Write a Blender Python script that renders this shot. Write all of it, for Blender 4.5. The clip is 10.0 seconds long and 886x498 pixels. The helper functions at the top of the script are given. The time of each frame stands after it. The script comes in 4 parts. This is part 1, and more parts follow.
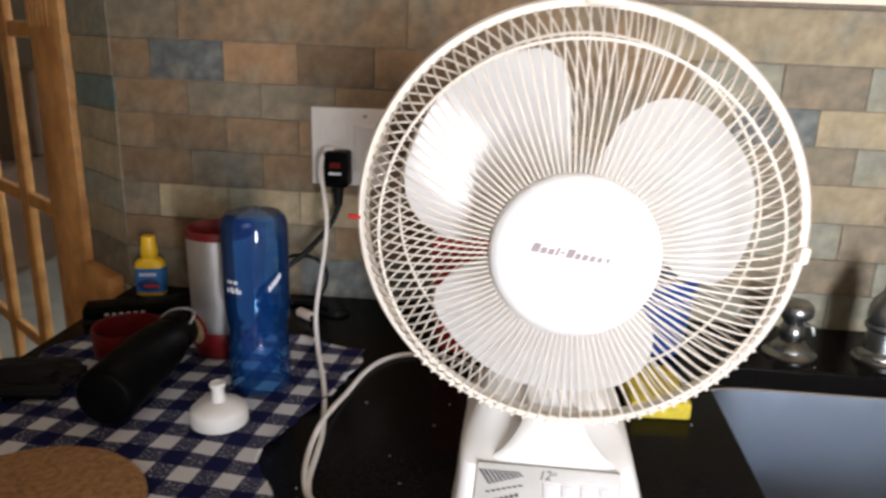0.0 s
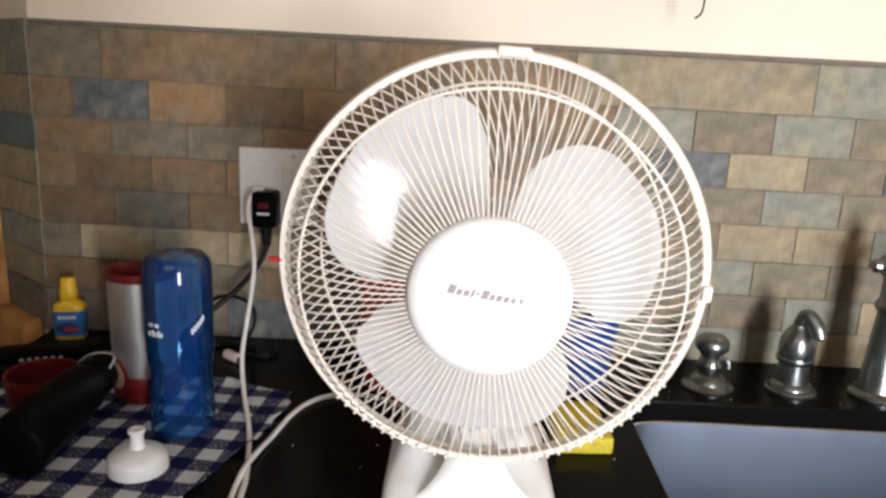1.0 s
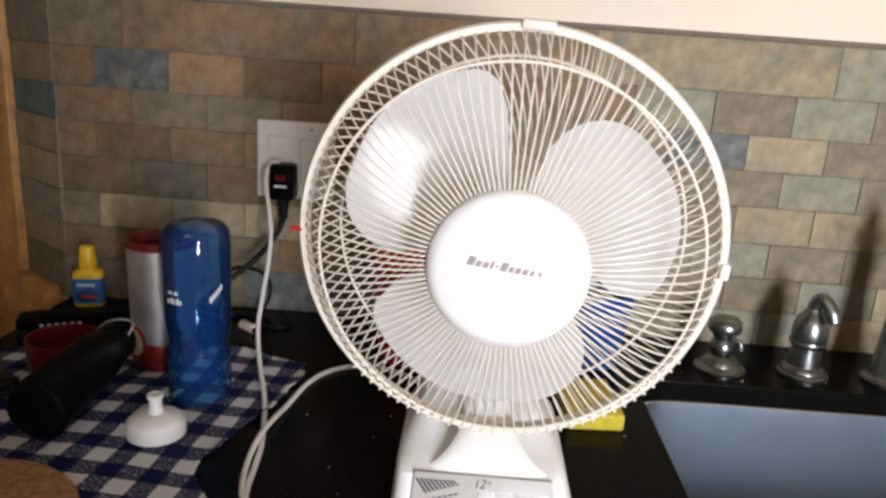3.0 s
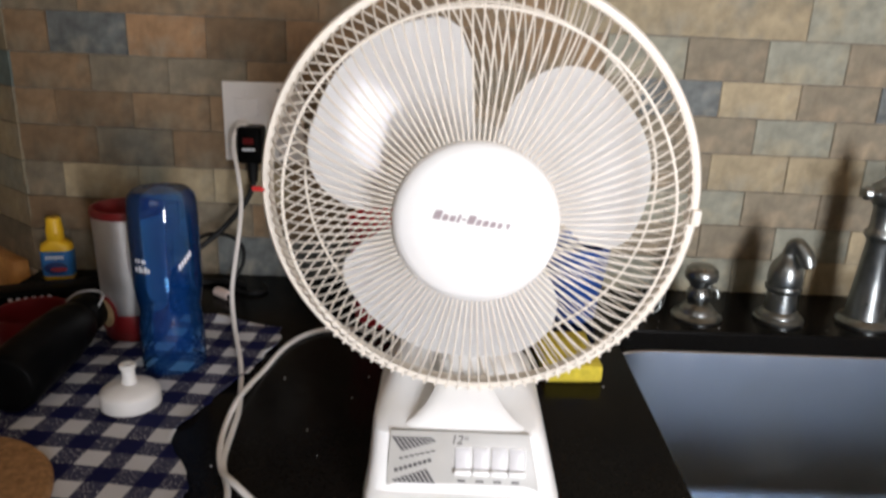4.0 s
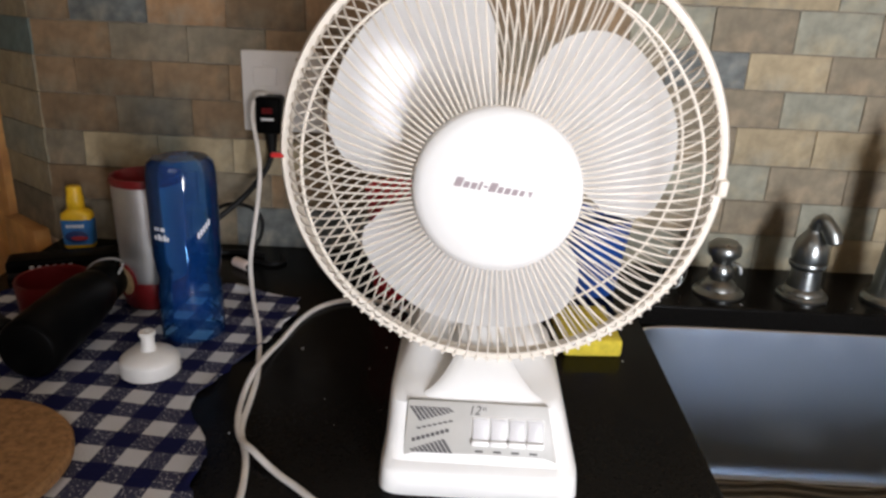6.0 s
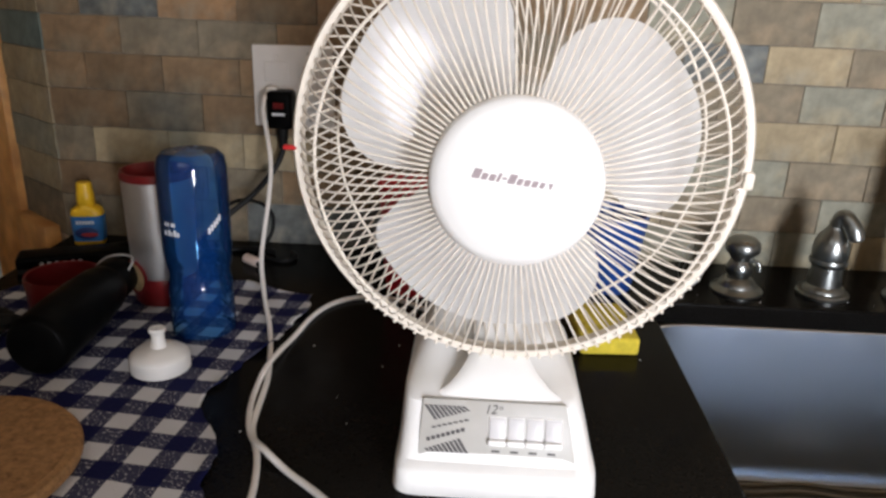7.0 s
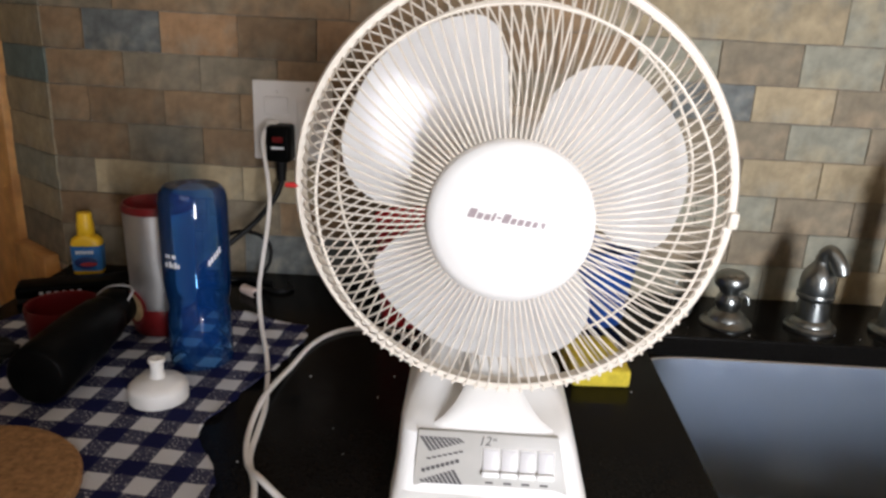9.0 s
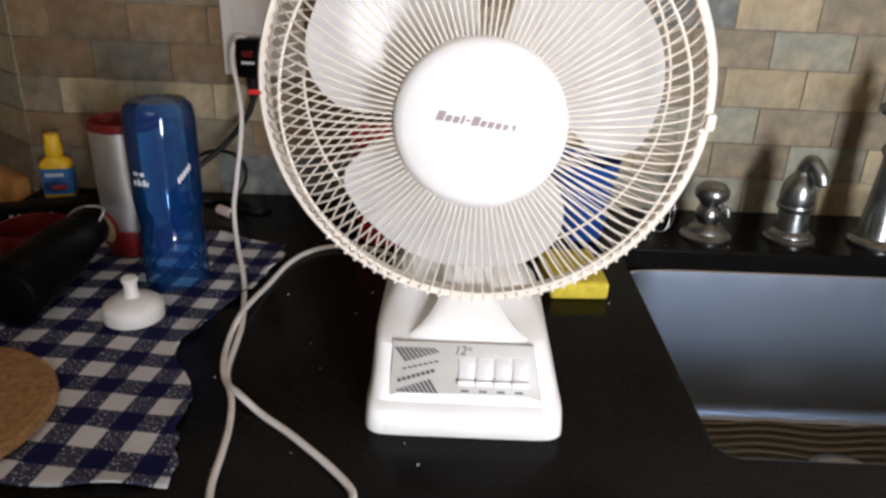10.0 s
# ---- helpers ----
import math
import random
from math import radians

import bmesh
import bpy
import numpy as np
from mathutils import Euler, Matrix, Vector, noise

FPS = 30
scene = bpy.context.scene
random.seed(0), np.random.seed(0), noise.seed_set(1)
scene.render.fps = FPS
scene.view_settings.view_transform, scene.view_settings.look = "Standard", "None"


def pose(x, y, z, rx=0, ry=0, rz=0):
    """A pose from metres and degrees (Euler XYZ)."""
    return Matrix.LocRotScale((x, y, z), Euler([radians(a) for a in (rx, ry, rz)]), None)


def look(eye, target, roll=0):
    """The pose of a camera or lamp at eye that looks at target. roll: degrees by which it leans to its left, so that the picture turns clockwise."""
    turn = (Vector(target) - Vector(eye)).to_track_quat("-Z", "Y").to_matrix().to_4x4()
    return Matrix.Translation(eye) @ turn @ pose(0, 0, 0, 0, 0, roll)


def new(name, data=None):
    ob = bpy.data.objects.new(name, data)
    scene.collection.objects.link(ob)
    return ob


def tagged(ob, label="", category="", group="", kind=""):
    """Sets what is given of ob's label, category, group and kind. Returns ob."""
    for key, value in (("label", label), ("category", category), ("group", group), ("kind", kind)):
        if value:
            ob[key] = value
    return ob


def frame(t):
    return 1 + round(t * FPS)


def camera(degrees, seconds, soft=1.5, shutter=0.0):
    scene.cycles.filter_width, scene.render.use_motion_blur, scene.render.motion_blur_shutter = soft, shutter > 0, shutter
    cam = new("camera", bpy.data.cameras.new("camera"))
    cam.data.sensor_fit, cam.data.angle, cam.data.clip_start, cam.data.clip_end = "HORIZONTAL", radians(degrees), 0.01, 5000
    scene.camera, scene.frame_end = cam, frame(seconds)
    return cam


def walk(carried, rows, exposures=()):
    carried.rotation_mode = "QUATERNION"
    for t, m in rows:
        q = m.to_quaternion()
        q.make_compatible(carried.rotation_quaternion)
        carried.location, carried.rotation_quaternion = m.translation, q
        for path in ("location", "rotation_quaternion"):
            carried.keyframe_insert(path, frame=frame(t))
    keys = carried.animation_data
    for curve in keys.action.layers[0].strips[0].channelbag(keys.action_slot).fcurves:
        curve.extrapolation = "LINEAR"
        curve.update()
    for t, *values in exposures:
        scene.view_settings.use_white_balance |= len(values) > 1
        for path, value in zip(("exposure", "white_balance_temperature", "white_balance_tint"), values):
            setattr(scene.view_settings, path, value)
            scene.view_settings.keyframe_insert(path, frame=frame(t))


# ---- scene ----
cam = camera(61.8, 10.0, soft=2.7, shutter=0.6)
PATH = [
    (0, (-0.042, -1.075, 0.404), (-0.247, 0.834, -0.156), 1.6),
    (0.3, (-0.039, -1.085, 0.406), (-0.188, 0.836, -0.129), 1.7),
    (0.4, (-0.037, -1.082, 0.408), (-0.222, 0.839, -0.122), 0.0),
    (0.5, (-0.035, -1.08, 0.41), (-0.258, 0.843, -0.092), -1.5),
    (0.6, (-0.034, -1.08, 0.41), (-0.215, 0.851, -0.083), -0.6),
    (0.7, (-0.032, -1.08, 0.41), (-0.150, 0.857, -0.085), 0.4),
    (1, (-0.027, -1.083, 0.411), (-0.073, 0.863, -0.048), 2.4),
    (1.5, (-0.035, -1.093, 0.411), (-0.151, 0.853, -0.036), 3.1),
    (2, (-0.031, -1.103, 0.412), (-0.075, 0.857, 0.017), 3.8),
    (2.1, (-0.031, -1.104, 0.41), (-0.046, 0.856, 0.019), 4.3),
    (2.5, (-0.032, -1.098, 0.409), (-0.066, 0.853, -0.03), 4.3),
    (2.7, (-0.033, -1.093, 0.406), (-0.106, 0.845, -0.081), 3.5),
    (3.8, (-0.029, -1.083, 0.406), (-0.079, 0.841, -0.136), 2.8),
    (4, (-0.022, -1.079, 0.399), (-0.042, 0.825, -0.211), 1.8),
    (4.5, (-0.023, -1.076, 0.394), (-0.045, 0.817, -0.251), 2.3),
    (5, (-0.024, -1.069, 0.39), (-0.081, 0.807, -0.299), 1.2),
    (5.5, (-0.032, -1.07, 0.388), (-0.129, 0.808, -0.293), 1.7),
    (6, (-0.024, -1.074, 0.391), (-0.088, 0.809, -0.28), 2.0),
    (6.2, (-0.023, -1.073, 0.391), (-0.118, 0.802, -0.298), 0.5),
    (7.3, (-0.031, -1.06, 0.381), (-0.119, 0.83, -0.268), 2.1),
    (7.4, (-0.03, -1.064, 0.384), (-0.148, 0.842, -0.2), 0.5),
    (7.5, (-0.029, -1.067, 0.387), (-0.148, 0.845, -0.187), -0.1),
    (7.6, (-0.029, -1.068, 0.387), (-0.12, 0.829, -0.244), 0.6),
    (7.9, (-0.027, -1.072, 0.388), (-0.078, 0.825, -0.242), 2.9),
    (8, (-0.027, -1.073, 0.388), (-0.045, 0.823, -0.251), 3.2),
    (8.1, (-0.026, -1.072, 0.389), (0.02, 0.828, -0.24), 3.8),
    (8.2, (-0.02, -1.069, 0.391), (0.031, 0.829, -0.241), 4.2),
    (8.4, (-0.023, -1.056, 0.391), (-0.044, 0.841, -0.268), 2.2),
    (8.5, (-0.026, -1.055, 0.392), (-0.170, 0.840, -0.234), 0.5),
    (8.6, (-0.028, -1.058, 0.392), (-0.230, 0.848, -0.194), 0.8),
    (9, (-0.031, -1.077, 0.394), (-0.106, 0.829, -0.208), 2.3),
    (9.4, (-0.027, -1.067, 0.388), (-0.110, 0.828, -0.262), 2.1),
    (9.5, (-0.025, -1.065, 0.387), (-0.078, 0.802, -0.327), 2.0),
    (10, (-0.019, -1.070, 0.378), (-0.051, 0.768, -0.409), 1.8),
]
walk(cam, [(t, look(eye, target, roll)) for t, eye, target, roll in PATH],
     [(0, 0.14), (1, 0.10), (2.0, 0.05), (2.5, -0.04), (3.0, -0.08), (4.5, -0.16), (5.0, -0.18), (6.0, -0.15), (7.5, -0.10), (9.0, -0.10), (10, -0.12)])

# ---- world, window light, added fill ----
W = bpy.data.worlds.new("world")
scene.world = W
W.use_nodes = True
wn = W.node_tree.nodes
sky = wn.new("ShaderNodeTexSky")
sky.sky_type, sky.sun_disc, sky.sun_elevation, sky.sun_rotation = "NISHITA", False, radians(35), radians(160)
W.node_tree.links.new(sky.outputs[0], wn["Background"].inputs[0])
wn["Background"].inputs[1].default_value = 0.1


def area_lamp(name, m, w, h, watts, colour):
    data = bpy.data.lights.new(name, "AREA")
    data.shape, data.size, data.size_y, data.energy, data.color = "RECTANGLE", w, h, watts, colour
    ob = new(name, data)
    ob.matrix_world = m
    return ob


area_lamp("window_light", look((0.78, -2.74, 0.28), (0.40, 0, 0.05)), 0.46, 1.05, 112, (0.90, 0.917, 1.0))

# added fill for the left side and surfaces facing up; no known source
area_lamp("left_fill_light", look((-0.52, -1.66, 1.06), (-0.35, -0.2, 0.1)), 0.80, 0.5, 2.5, (0.93, 0.95, 0.96))
# added fill that brightens the next room; no known source there
area_lamp("next_room_fill_light", look((0.8, 3.16, 0.5), (-1.5, 1.4, -0.5)), 1.1, 1.0, 120, (0.92, 0.97, 1.0))


# ---- materials ----
def material(name, colour, rough=0.5, metal=0.0, scale=0.0, vary=0.0, bump=0.0, bump_scale=200.0, second=None, second_scale=20.0, second_at=(0.45, 0.65),
             transmission=0.0, ior=1.45, coat=0.0, each=0.0, rough_vary=0.0, sheen=0.0, specular=0.5):
    """A surface with two scales of variation, relief and, with each, a tone of its own for every piece."""
    m = bpy.data.materials.new(name)
    m.use_nodes = True
    nodes, links = m.node_tree.nodes, m.node_tree.links
    b = nodes["Principled BSDF"]
    b.inputs["Base Color"].default_value = (*colour, 1)
    b.inputs["Roughness"].default_value, b.inputs["Metallic"].default_value = rough, metal
    b.inputs["Transmission Weight"].default_value, b.inputs["IOR"].default_value = transmission, ior
    b.inputs["Coat Weight"].default_value = coat
    b.inputs["Specular IOR Level"].default_value = specular
    b.inputs["Sheen Weight"].default_value = sheen
    co = nodes.new("ShaderNodeTexCoord")
    out = None

    def mixed(a, kind, factor, other):
        n = nodes.new("ShaderNodeMix")
        n.data_type, n.blend_type = "RGBA", kind
        if isinstance(factor, float):
            n.inputs[0].default_value = factor
        else:
            links.new(factor, n.inputs[0])
        for slot, v in ((6, a), (7, other)):
            if isinstance(v, tuple):
                n.inputs[slot].default_value = (*v, 1)
            else:
                links.new(v, n.inputs[slot])
        return n.outputs[2]

    def noise_at(s, detail=5.0):
        n = nodes.new("ShaderNodeTexNoise")
        n.inputs["Scale"].default_value, n.inputs["Detail"].default_value = s, detail
        links.new(co.outputs["Object"], n.inputs["Vector"])
        return n

    def ramp(src, lo, hi, a=0.0, b2=1.0):
        n = nodes.new("ShaderNodeMapRange")
        for k, v in ((1, lo), (2, hi), (3, a), (4, b2)):
            n.inputs[k].default_value = v
        links.new(src, n.inputs[0])
        return n.outputs[0]

    out = colour
    if second:
        out = mixed(out, "MIX", ramp(noise_at(second_scale, 6.0).outputs["Fac"], *second_at), second)
    if vary:
        n = noise_at(scale or 60.0)
        grey = nodes.new("ShaderNodeCombineColor")
        v = ramp(n.outputs["Fac"], 0.3, 0.7, 1 - vary, 1 + vary)
        for k in range(3):
            links.new(v, grey.inputs[k])
        out = mixed(out, "MULTIPLY", 1.0, grey.outputs[0])
    if each:
        info = nodes.new("ShaderNodeObjectInfo")
        grey = nodes.new("ShaderNodeCombineColor")
        v = ramp(info.outputs["Random"], 0, 1, 1 - each, 1 + each)
        for k in range(3):
            links.new(v, grey.inputs[k])
        out = mixed(out, "MULTIPLY", 1.0, grey.outputs[0])
    if not isinstance(out, tuple):
        links.new(out, b.inputs["Base Color"])
    if rough_vary:
        links.new(ramp(noise_at(35.0).outputs["Fac"], 0.3, 0.7, rough - rough_vary, rough + rough_vary), b.inputs["Roughness"])
    if bump:
        n = nodes.new("ShaderNodeBump")
        n.inputs["Strength"].default_value, n.inputs["Distance"].default_value = 1.0, bump
        links.new(noise_at(bump_scale, 8.0).outputs["Fac"], n.inputs["Height"])
        links.new(n.outputs[0], b.inputs["Normal"])
    return m


# brown, grey and blue are darkened too, for the dimmer light at the left
SLATE = {
    "grey": material("slate_grey", (0.180, 0.150, 0.102), 0.78, vary=0.24, scale=48, second=(0.225, 0.175, 0.112), second_scale=19, second_at=(0.48, 0.68), bump=0.0028, bump_scale=38, each=0.16),
    "green": material("slate_green", (0.222, 0.216, 0.164), 0.78, vary=0.22, scale=50, second=(0.27, 0.235, 0.155), second_scale=18, second_at=(0.48, 0.68), bump=0.0028, bump_scale=40, each=0.14),
    "tan": material("slate_tan", (0.330, 0.265, 0.160), 0.75, vary=0.24, scale=46, second=(0.25, 0.220, 0.155), second_scale=20, second_at=(0.5, 0.68), bump=0.0028, bump_scale=40, each=0.13),
    "rust": material("slate_rust", (0.275, 0.162, 0.080), 0.75, vary=0.26, scale=46, second=(0.19, 0.15, 0.100), second_scale=21, second_at=(0.48, 0.68), bump=0.0028, bump_scale=40, each=0.12),
    "brown": material("slate_brown", (0.210, 0.137, 0.074), 0.78, vary=0.26, scale=46, second=(0.168, 0.132, 0.084), second_scale=18, second_at=(0.46, 0.66), bump=0.0028, bump_scale=38, each=0.16),
    "blue": material("slate_blue", (0.118, 0.126, 0.118), 0.72, vary=0.42, scale=44, second=(0.17, 0.158, 0.125), second_scale=24, second_at=(0.52, 0.7), bump=0.003, bump_scale=36, each=0.1),
    "teal": material("slate_teal", (0.130, 0.168, 0.152), 0.72, vary=0.22, scale=44, bump=0.0022, bump_scale=38),
}
GROUT = material("grout", (0.20, 0.17, 0.128), 0.9, vary=0.25, scale=120, bump=0.001, bump_scale=400)
PAINT = material("cream_wall_paint", (0.80, 0.685, 0.54), 0.6, vary=0.03, scale=6, bump=0.0004, bump_scale=350)
# unseen walls made darker than the cream one to weaken their bounce light
ROOM = material("tan_low_bounce_wall", (0.40, 0.33, 0.25), 0.6, vary=0.04, scale=6, bump=0.0004, bump_scale=350)
# ceiling out of view, darkened so that it bounces less light into the sink
CEILING = material("low_bounce_ceiling", (0.34, 0.24, 0.14), 0.8, vary=0.03, scale=5, bump=0.0006, bump_scale=250)
FLOORING = material("floor_boards", (0.28, 0.19, 0.11), 0.45, vary=0.25, scale=9, bump=0.0008, bump_scale=40)
GRANITE = material("black_granite", (0.006, 0.0055, 0.005), 0.2, vary=0.5, scale=300, second=(0.016, 0.015, 0.014), second_scale=420, second_at=(0.62, 0.72), rough_vary=0.06, specular=0.07)
PINE = material("pine_wood", (0.68, 0.36, 0.120), 0.42, vary=0.2, scale=30, second=(0.54, 0.25, 0.075), second_scale=13, bump=0.0006, bump_scale=90, coat=0.2)
STEEL = material("brushed_steel", (0.68, 0.77, 0.89), 0.31, 1.0, vary=0.03, scale=6, rough_vary=0.02)
NICKEL = material("brushed_nickel", (0.255, 0.266, 0.256), 0.33, 1.0, vary=0.12, scale=70, rough_vary=0.07)
IVORY = material("ivory_coated_wire", (0.76, 0.695, 0.595), 0.38, vary=0.06, scale=90)
FANWHITE = material("white_fan_plastic", (0.84, 0.83, 0.80), 0.33, vary=0.025, scale=25, rough_vary=0.05)
BLADE = material("white_blade_plastic", (0.93, 0.925, 0.91), 0.085, vary=0.03, scale=30)
# grey of the white keys' faces: shade above the bright lip, as colour
KEYSHADE = material("pale_grey_key_shade", (0.60, 0.585, 0.58), 0.4, vary=0.05, scale=80)
PANEL = material("silver_grey_panel_film", (0.44, 0.425, 0.39), 0.4, vary=0.04, scale=60)
INK = material("dark_ink", (0.06, 0.055, 0.055), 0.6)
GREYINK = material("grey_brown_ink", (0.33, 0.27, 0.28), 0.6)
WHITEPLASTIC = material("white_plastic", (0.80, 0.79, 0.76), 0.35, vary=0.04, scale=40)
CORDWHITE = material("white_cord_vinyl", (0.78, 0.75, 0.71), 0.42, vary=0.05, scale=60)
PLATEWHITE = material("white_outlet_plastic", (0.80, 0.77, 0.73), 0.35, vary=0.04, scale=30)
BLACKPLASTIC = material("black_plastic", (0.003, 0.003, 0.003), 0.4, vary=0.3, scale=50, rough_vary=0.1, specular=0.05)
BLACKRUBBER = material("black_cord_rubber", (0.006, 0.006, 0.006), 0.55, specular=0.2)
BLACKCLOTH = material("black_nylon", (0.005, 0.005, 0.005), 0.7, specular=0.25, vary=0.3, scale=120, bump=0.001, bump_scale=70)
BLUESOLID = material("blue_plastic", (0.010, 0.055, 0.24), 0.28, vary=0.1, scale=30)
REDPLASTIC = material("dark_red_plastic", (0.125, 0.008, 0.009), 0.28, vary=0.12, scale=30)
REDCUP = material("red_cup_plastic", (0.60, 0.015, 0.025), 0.3, vary=0.08, scale=30)
REDBRIGHT = material("red_plastic", (0.45, 0.02, 0.02), 0.4)
CANSTEEL = material("satin_steel", (0.66, 0.65, 0.63), 0.48, 1.0, vary=0.06, scale=40, rough_vary=0.05)
YELLOW = material("yellow_plastic", (0.82, 0.50, 0.02), 0.35, vary=0.05, scale=40)
LABELBLUE = material("blue_label", (0.03, 0.16, 0.42), 0.4, vary=0.2, scale=60)
LABELNAVY = material("navy_label", (0.02, 0.04, 0.15), 0.4, vary=0.2, scale=60)
LABELRED = material("red_label", (0.45, 0.05, 0.05), 0.4)
WHITEINK = material("white_ink", (0.75, 0.77, 0.80), 0.5)
SPONGE = material("yellow_sponge_foam", (0.68, 0.54, 0.05), 0.9, vary=0.2, scale=90, bump=0.002, bump_scale=450)
CORK = material("cork", (0.31, 0.165, 0.065), 0.85, vary=0.3, scale=150, second=(0.20, 0.10, 0.04), second_scale=190, second_at=(0.55, 0.7), bump=0.0012, bump_scale=300)
PINKWHITE = material("pinkish_white_plastic", (0.72, 0.58, 0.52), 0.45)
GLASS = material("clear_glass", (0.95, 0.97, 0.97), 0.03, transmission=1.0, ior=1.2)
DARKMETAL = material("dark_metal", (0.07, 0.065, 0.06), 0.4, 0.8, vary=0.2, scale=60)
FARWALL = material("far_room_wall", (0.23, 0.20, 0.165), 0.8, vary=0.15, scale=2.5)
FARFLOOR = material("far_room_carpet", (0.30, 0.30, 0.28), 0.9, vary=0.2, scale=8, bump=0.002, bump_scale=200)
FARDARK = material("far_room_furniture", (0.10, 0.06, 0.04), 0.5, vary=0.3, scale=8)
FARBLUE = material("far_room_blue_cloth", (0.06, 0.10, 0.25), 0.8, vary=0.3, scale=14)


def gingham():
    """Woven navy and white checks: navy where two bands cross, a flecked half tone where there is one."""
    m = bpy.data.materials.new("gingham_cotton")
    m.use_nodes = True
    nodes, links = m.node_tree.nodes, m.node_tree.links
    b = nodes["Principled BSDF"]
    b.inputs["Roughness"].default_value = 0.9
    b.inputs["Specular IOR Level"].default_value = 0.12
    uv = nodes.new("ShaderNodeUVMap")
    split = nodes.new("ShaderNodeSeparateXYZ")
    links.new(uv.outputs[0], split.inputs[0])

    def op(kind, a, b2=None):
        n = nodes.new("ShaderNodeMath")
        n.operation = kind
        for slot, v in ((0, a), (1, b2)):
            if v is None:
                continue
            if isinstance(v, float):
                n.inputs[slot].default_value = v
            else:
                links.new(v, n.inputs[slot])
        return n.outputs[0]

    bands = []
    for axis in (0, 1):
        half = op("FRACT", op("MULTIPLY", split.outputs[axis], 1 / 0.046))
        bands.append(op("GREATER_THAN", half, 0.5))
    both = op("MULTIPLY", bands[0], bands[1])
    one = op("SUBTRACT", op("MAXIMUM", bands[0], bands[1]), both)
    weave = nodes.new("ShaderNodeTexNoise")
    weave.inputs["Scale"].default_value, weave.inputs["Detail"].default_value = 400, 2
    links.new(uv.outputs[0], weave.inputs["Vector"])
    fleck = op("GREATER_THAN", weave.outputs["Fac"], 0.62)
    half = op("MULTIPLY", one, op("SUBTRACT", 1.0, op("MULTIPLY", fleck, 0.80)))
    amount = op("MINIMUM", op("ADD", both, op("MULTIPLY", half, 0.93)), 1.0)
    mix = nodes.new("ShaderNodeMix")
    mix.data_type = "RGBA"
    mix.inputs[6].default_value, mix.inputs[7].default_value = (0.66, 0.67, 0.69, 1), (0.009, 0.011, 0.060, 1)
    links.new(amount, mix.inputs[0])
    stain = nodes.new("ShaderNodeTexNoise")
    stain.inputs["Scale"].default_value = 14
    links.new(uv.outputs[0], stain.inputs["Vector"])
    tint = nodes.new("ShaderNodeMix")
    tint.data_type, tint.blend_type = "RGBA", "MULTIPLY"
    tint.inputs[7].default_value = (0.82, 0.82, 0.83, 1)
    links.new(stain.outputs["Fac"], tint.inputs[0])
    links.new(mix.outputs[2], tint.inputs[6])
    links.new(tint.outputs[2], b.inputs["Base Color"])
    bump = nodes.new("ShaderNodeBump")
    bump.inputs["Distance"].default_value = 0.0012
    links.new(weave.outputs["Fac"], bump.inputs["Height"])
    links.new(bump.outputs[0], b.inputs["Normal"])
    return m


GINGHAM = gingham()


def thin_plastic(name, tint, body, share):
    """A thin tinted wall: most light passes straight through, the rest meets a glossy body colour."""
    m = bpy.data.materials.new(name)
    m.use_nodes = True
    nodes, links = m.node_tree.nodes, m.node_tree.links
    b = nodes["Principled BSDF"]
    b.inputs["Base Color"].default_value, b.inputs["Roughness"].default_value = (*body, 1), 0.07
    clear = nodes.new("ShaderNodeBsdfTransparent")
    clear.inputs[0].default_value = (*tint, 1)
    mix = nodes.new("ShaderNodeMixShader")
    mix.inputs[0].default_value = share
    gloss = nodes.new("ShaderNodeBsdfGlossy")
    gloss.inputs["Roughness"].default_value = 0.06
    edge = nodes.new("ShaderNodeFresnel")
    edge.inputs["IOR"].default_value = 1.5
    top = nodes.new("ShaderNodeMixShader")
    links.new(clear.outputs[0], mix.inputs[1])
    links.new(b.outputs[0], mix.inputs[2])
    links.new(edge.outputs[0], top.inputs[0])
    links.new(mix.outputs[0], top.inputs[1])
    links.new(gloss.outputs[0], top.inputs[2])
    links.new(top.outputs[0], nodes["Material Output"].inputs[0])
    return m


BLUECLEAR = thin_plastic("clear_blue_plastic", (0.46, 0.77, 1.0), (0.016, 0.13, 0.50), 0.15)


# ---- mesh helpers ----
def finish(name, bm, mat, smooth=False):
    me = bpy.data.meshes.new(name)
    bmesh.ops.recalc_face_normals(bm, faces=bm.faces)
    bm.to_mesh(me)
    bm.free()
    me.materials.append(mat)
    if smooth:
        me.polygons.foreach_set("use_smooth", [True] * len(me.polygons))
        me.set_sharp_from_angle(angle=radians(38))
    return me


def part(name, bm, mat, parent=None, label="", smooth=True):
    ob = new(name, finish(name, bm, mat, smooth))
    if parent:
        ob.parent = parent
    return tagged(ob, label)


def thing(name, label, category, at=(0, 0, 0), turn=0.0, group="", kind=""):
    ob = new(name)
    ob.matrix_world = pose(*at, 0, 0, turn)
    ob.empty_display_size = 0.02
    return tagged(ob, label, category, group, kind)


def box(x0, x1, y0, y1, z0, z1, bevel=0.0, segments=2, bm=None):
    own = bm is None
    b = bmesh.new()
    made = bmesh.ops.create_cube(b, size=1.0)["verts"]
    for v in made:
        v.co = ((x0 + x1) / 2 + v.co.x * (x1 - x0), (y0 + y1) / 2 + v.co.y * (y1 - y0), (z0 + z1) / 2 + v.co.z * (z1 - z0))
    if bevel:
        bmesh.ops.bevel(b, geom=b.edges[:], offset=bevel, segments=segments, affect="EDGES", profile=0.5)
    if own:
        return b
    me = bpy.data.meshes.new("tmp")
    b.to_mesh(me)
    b.free()
    bm.from_mesh(me)
    bpy.data.meshes.remove(me)
    return bm


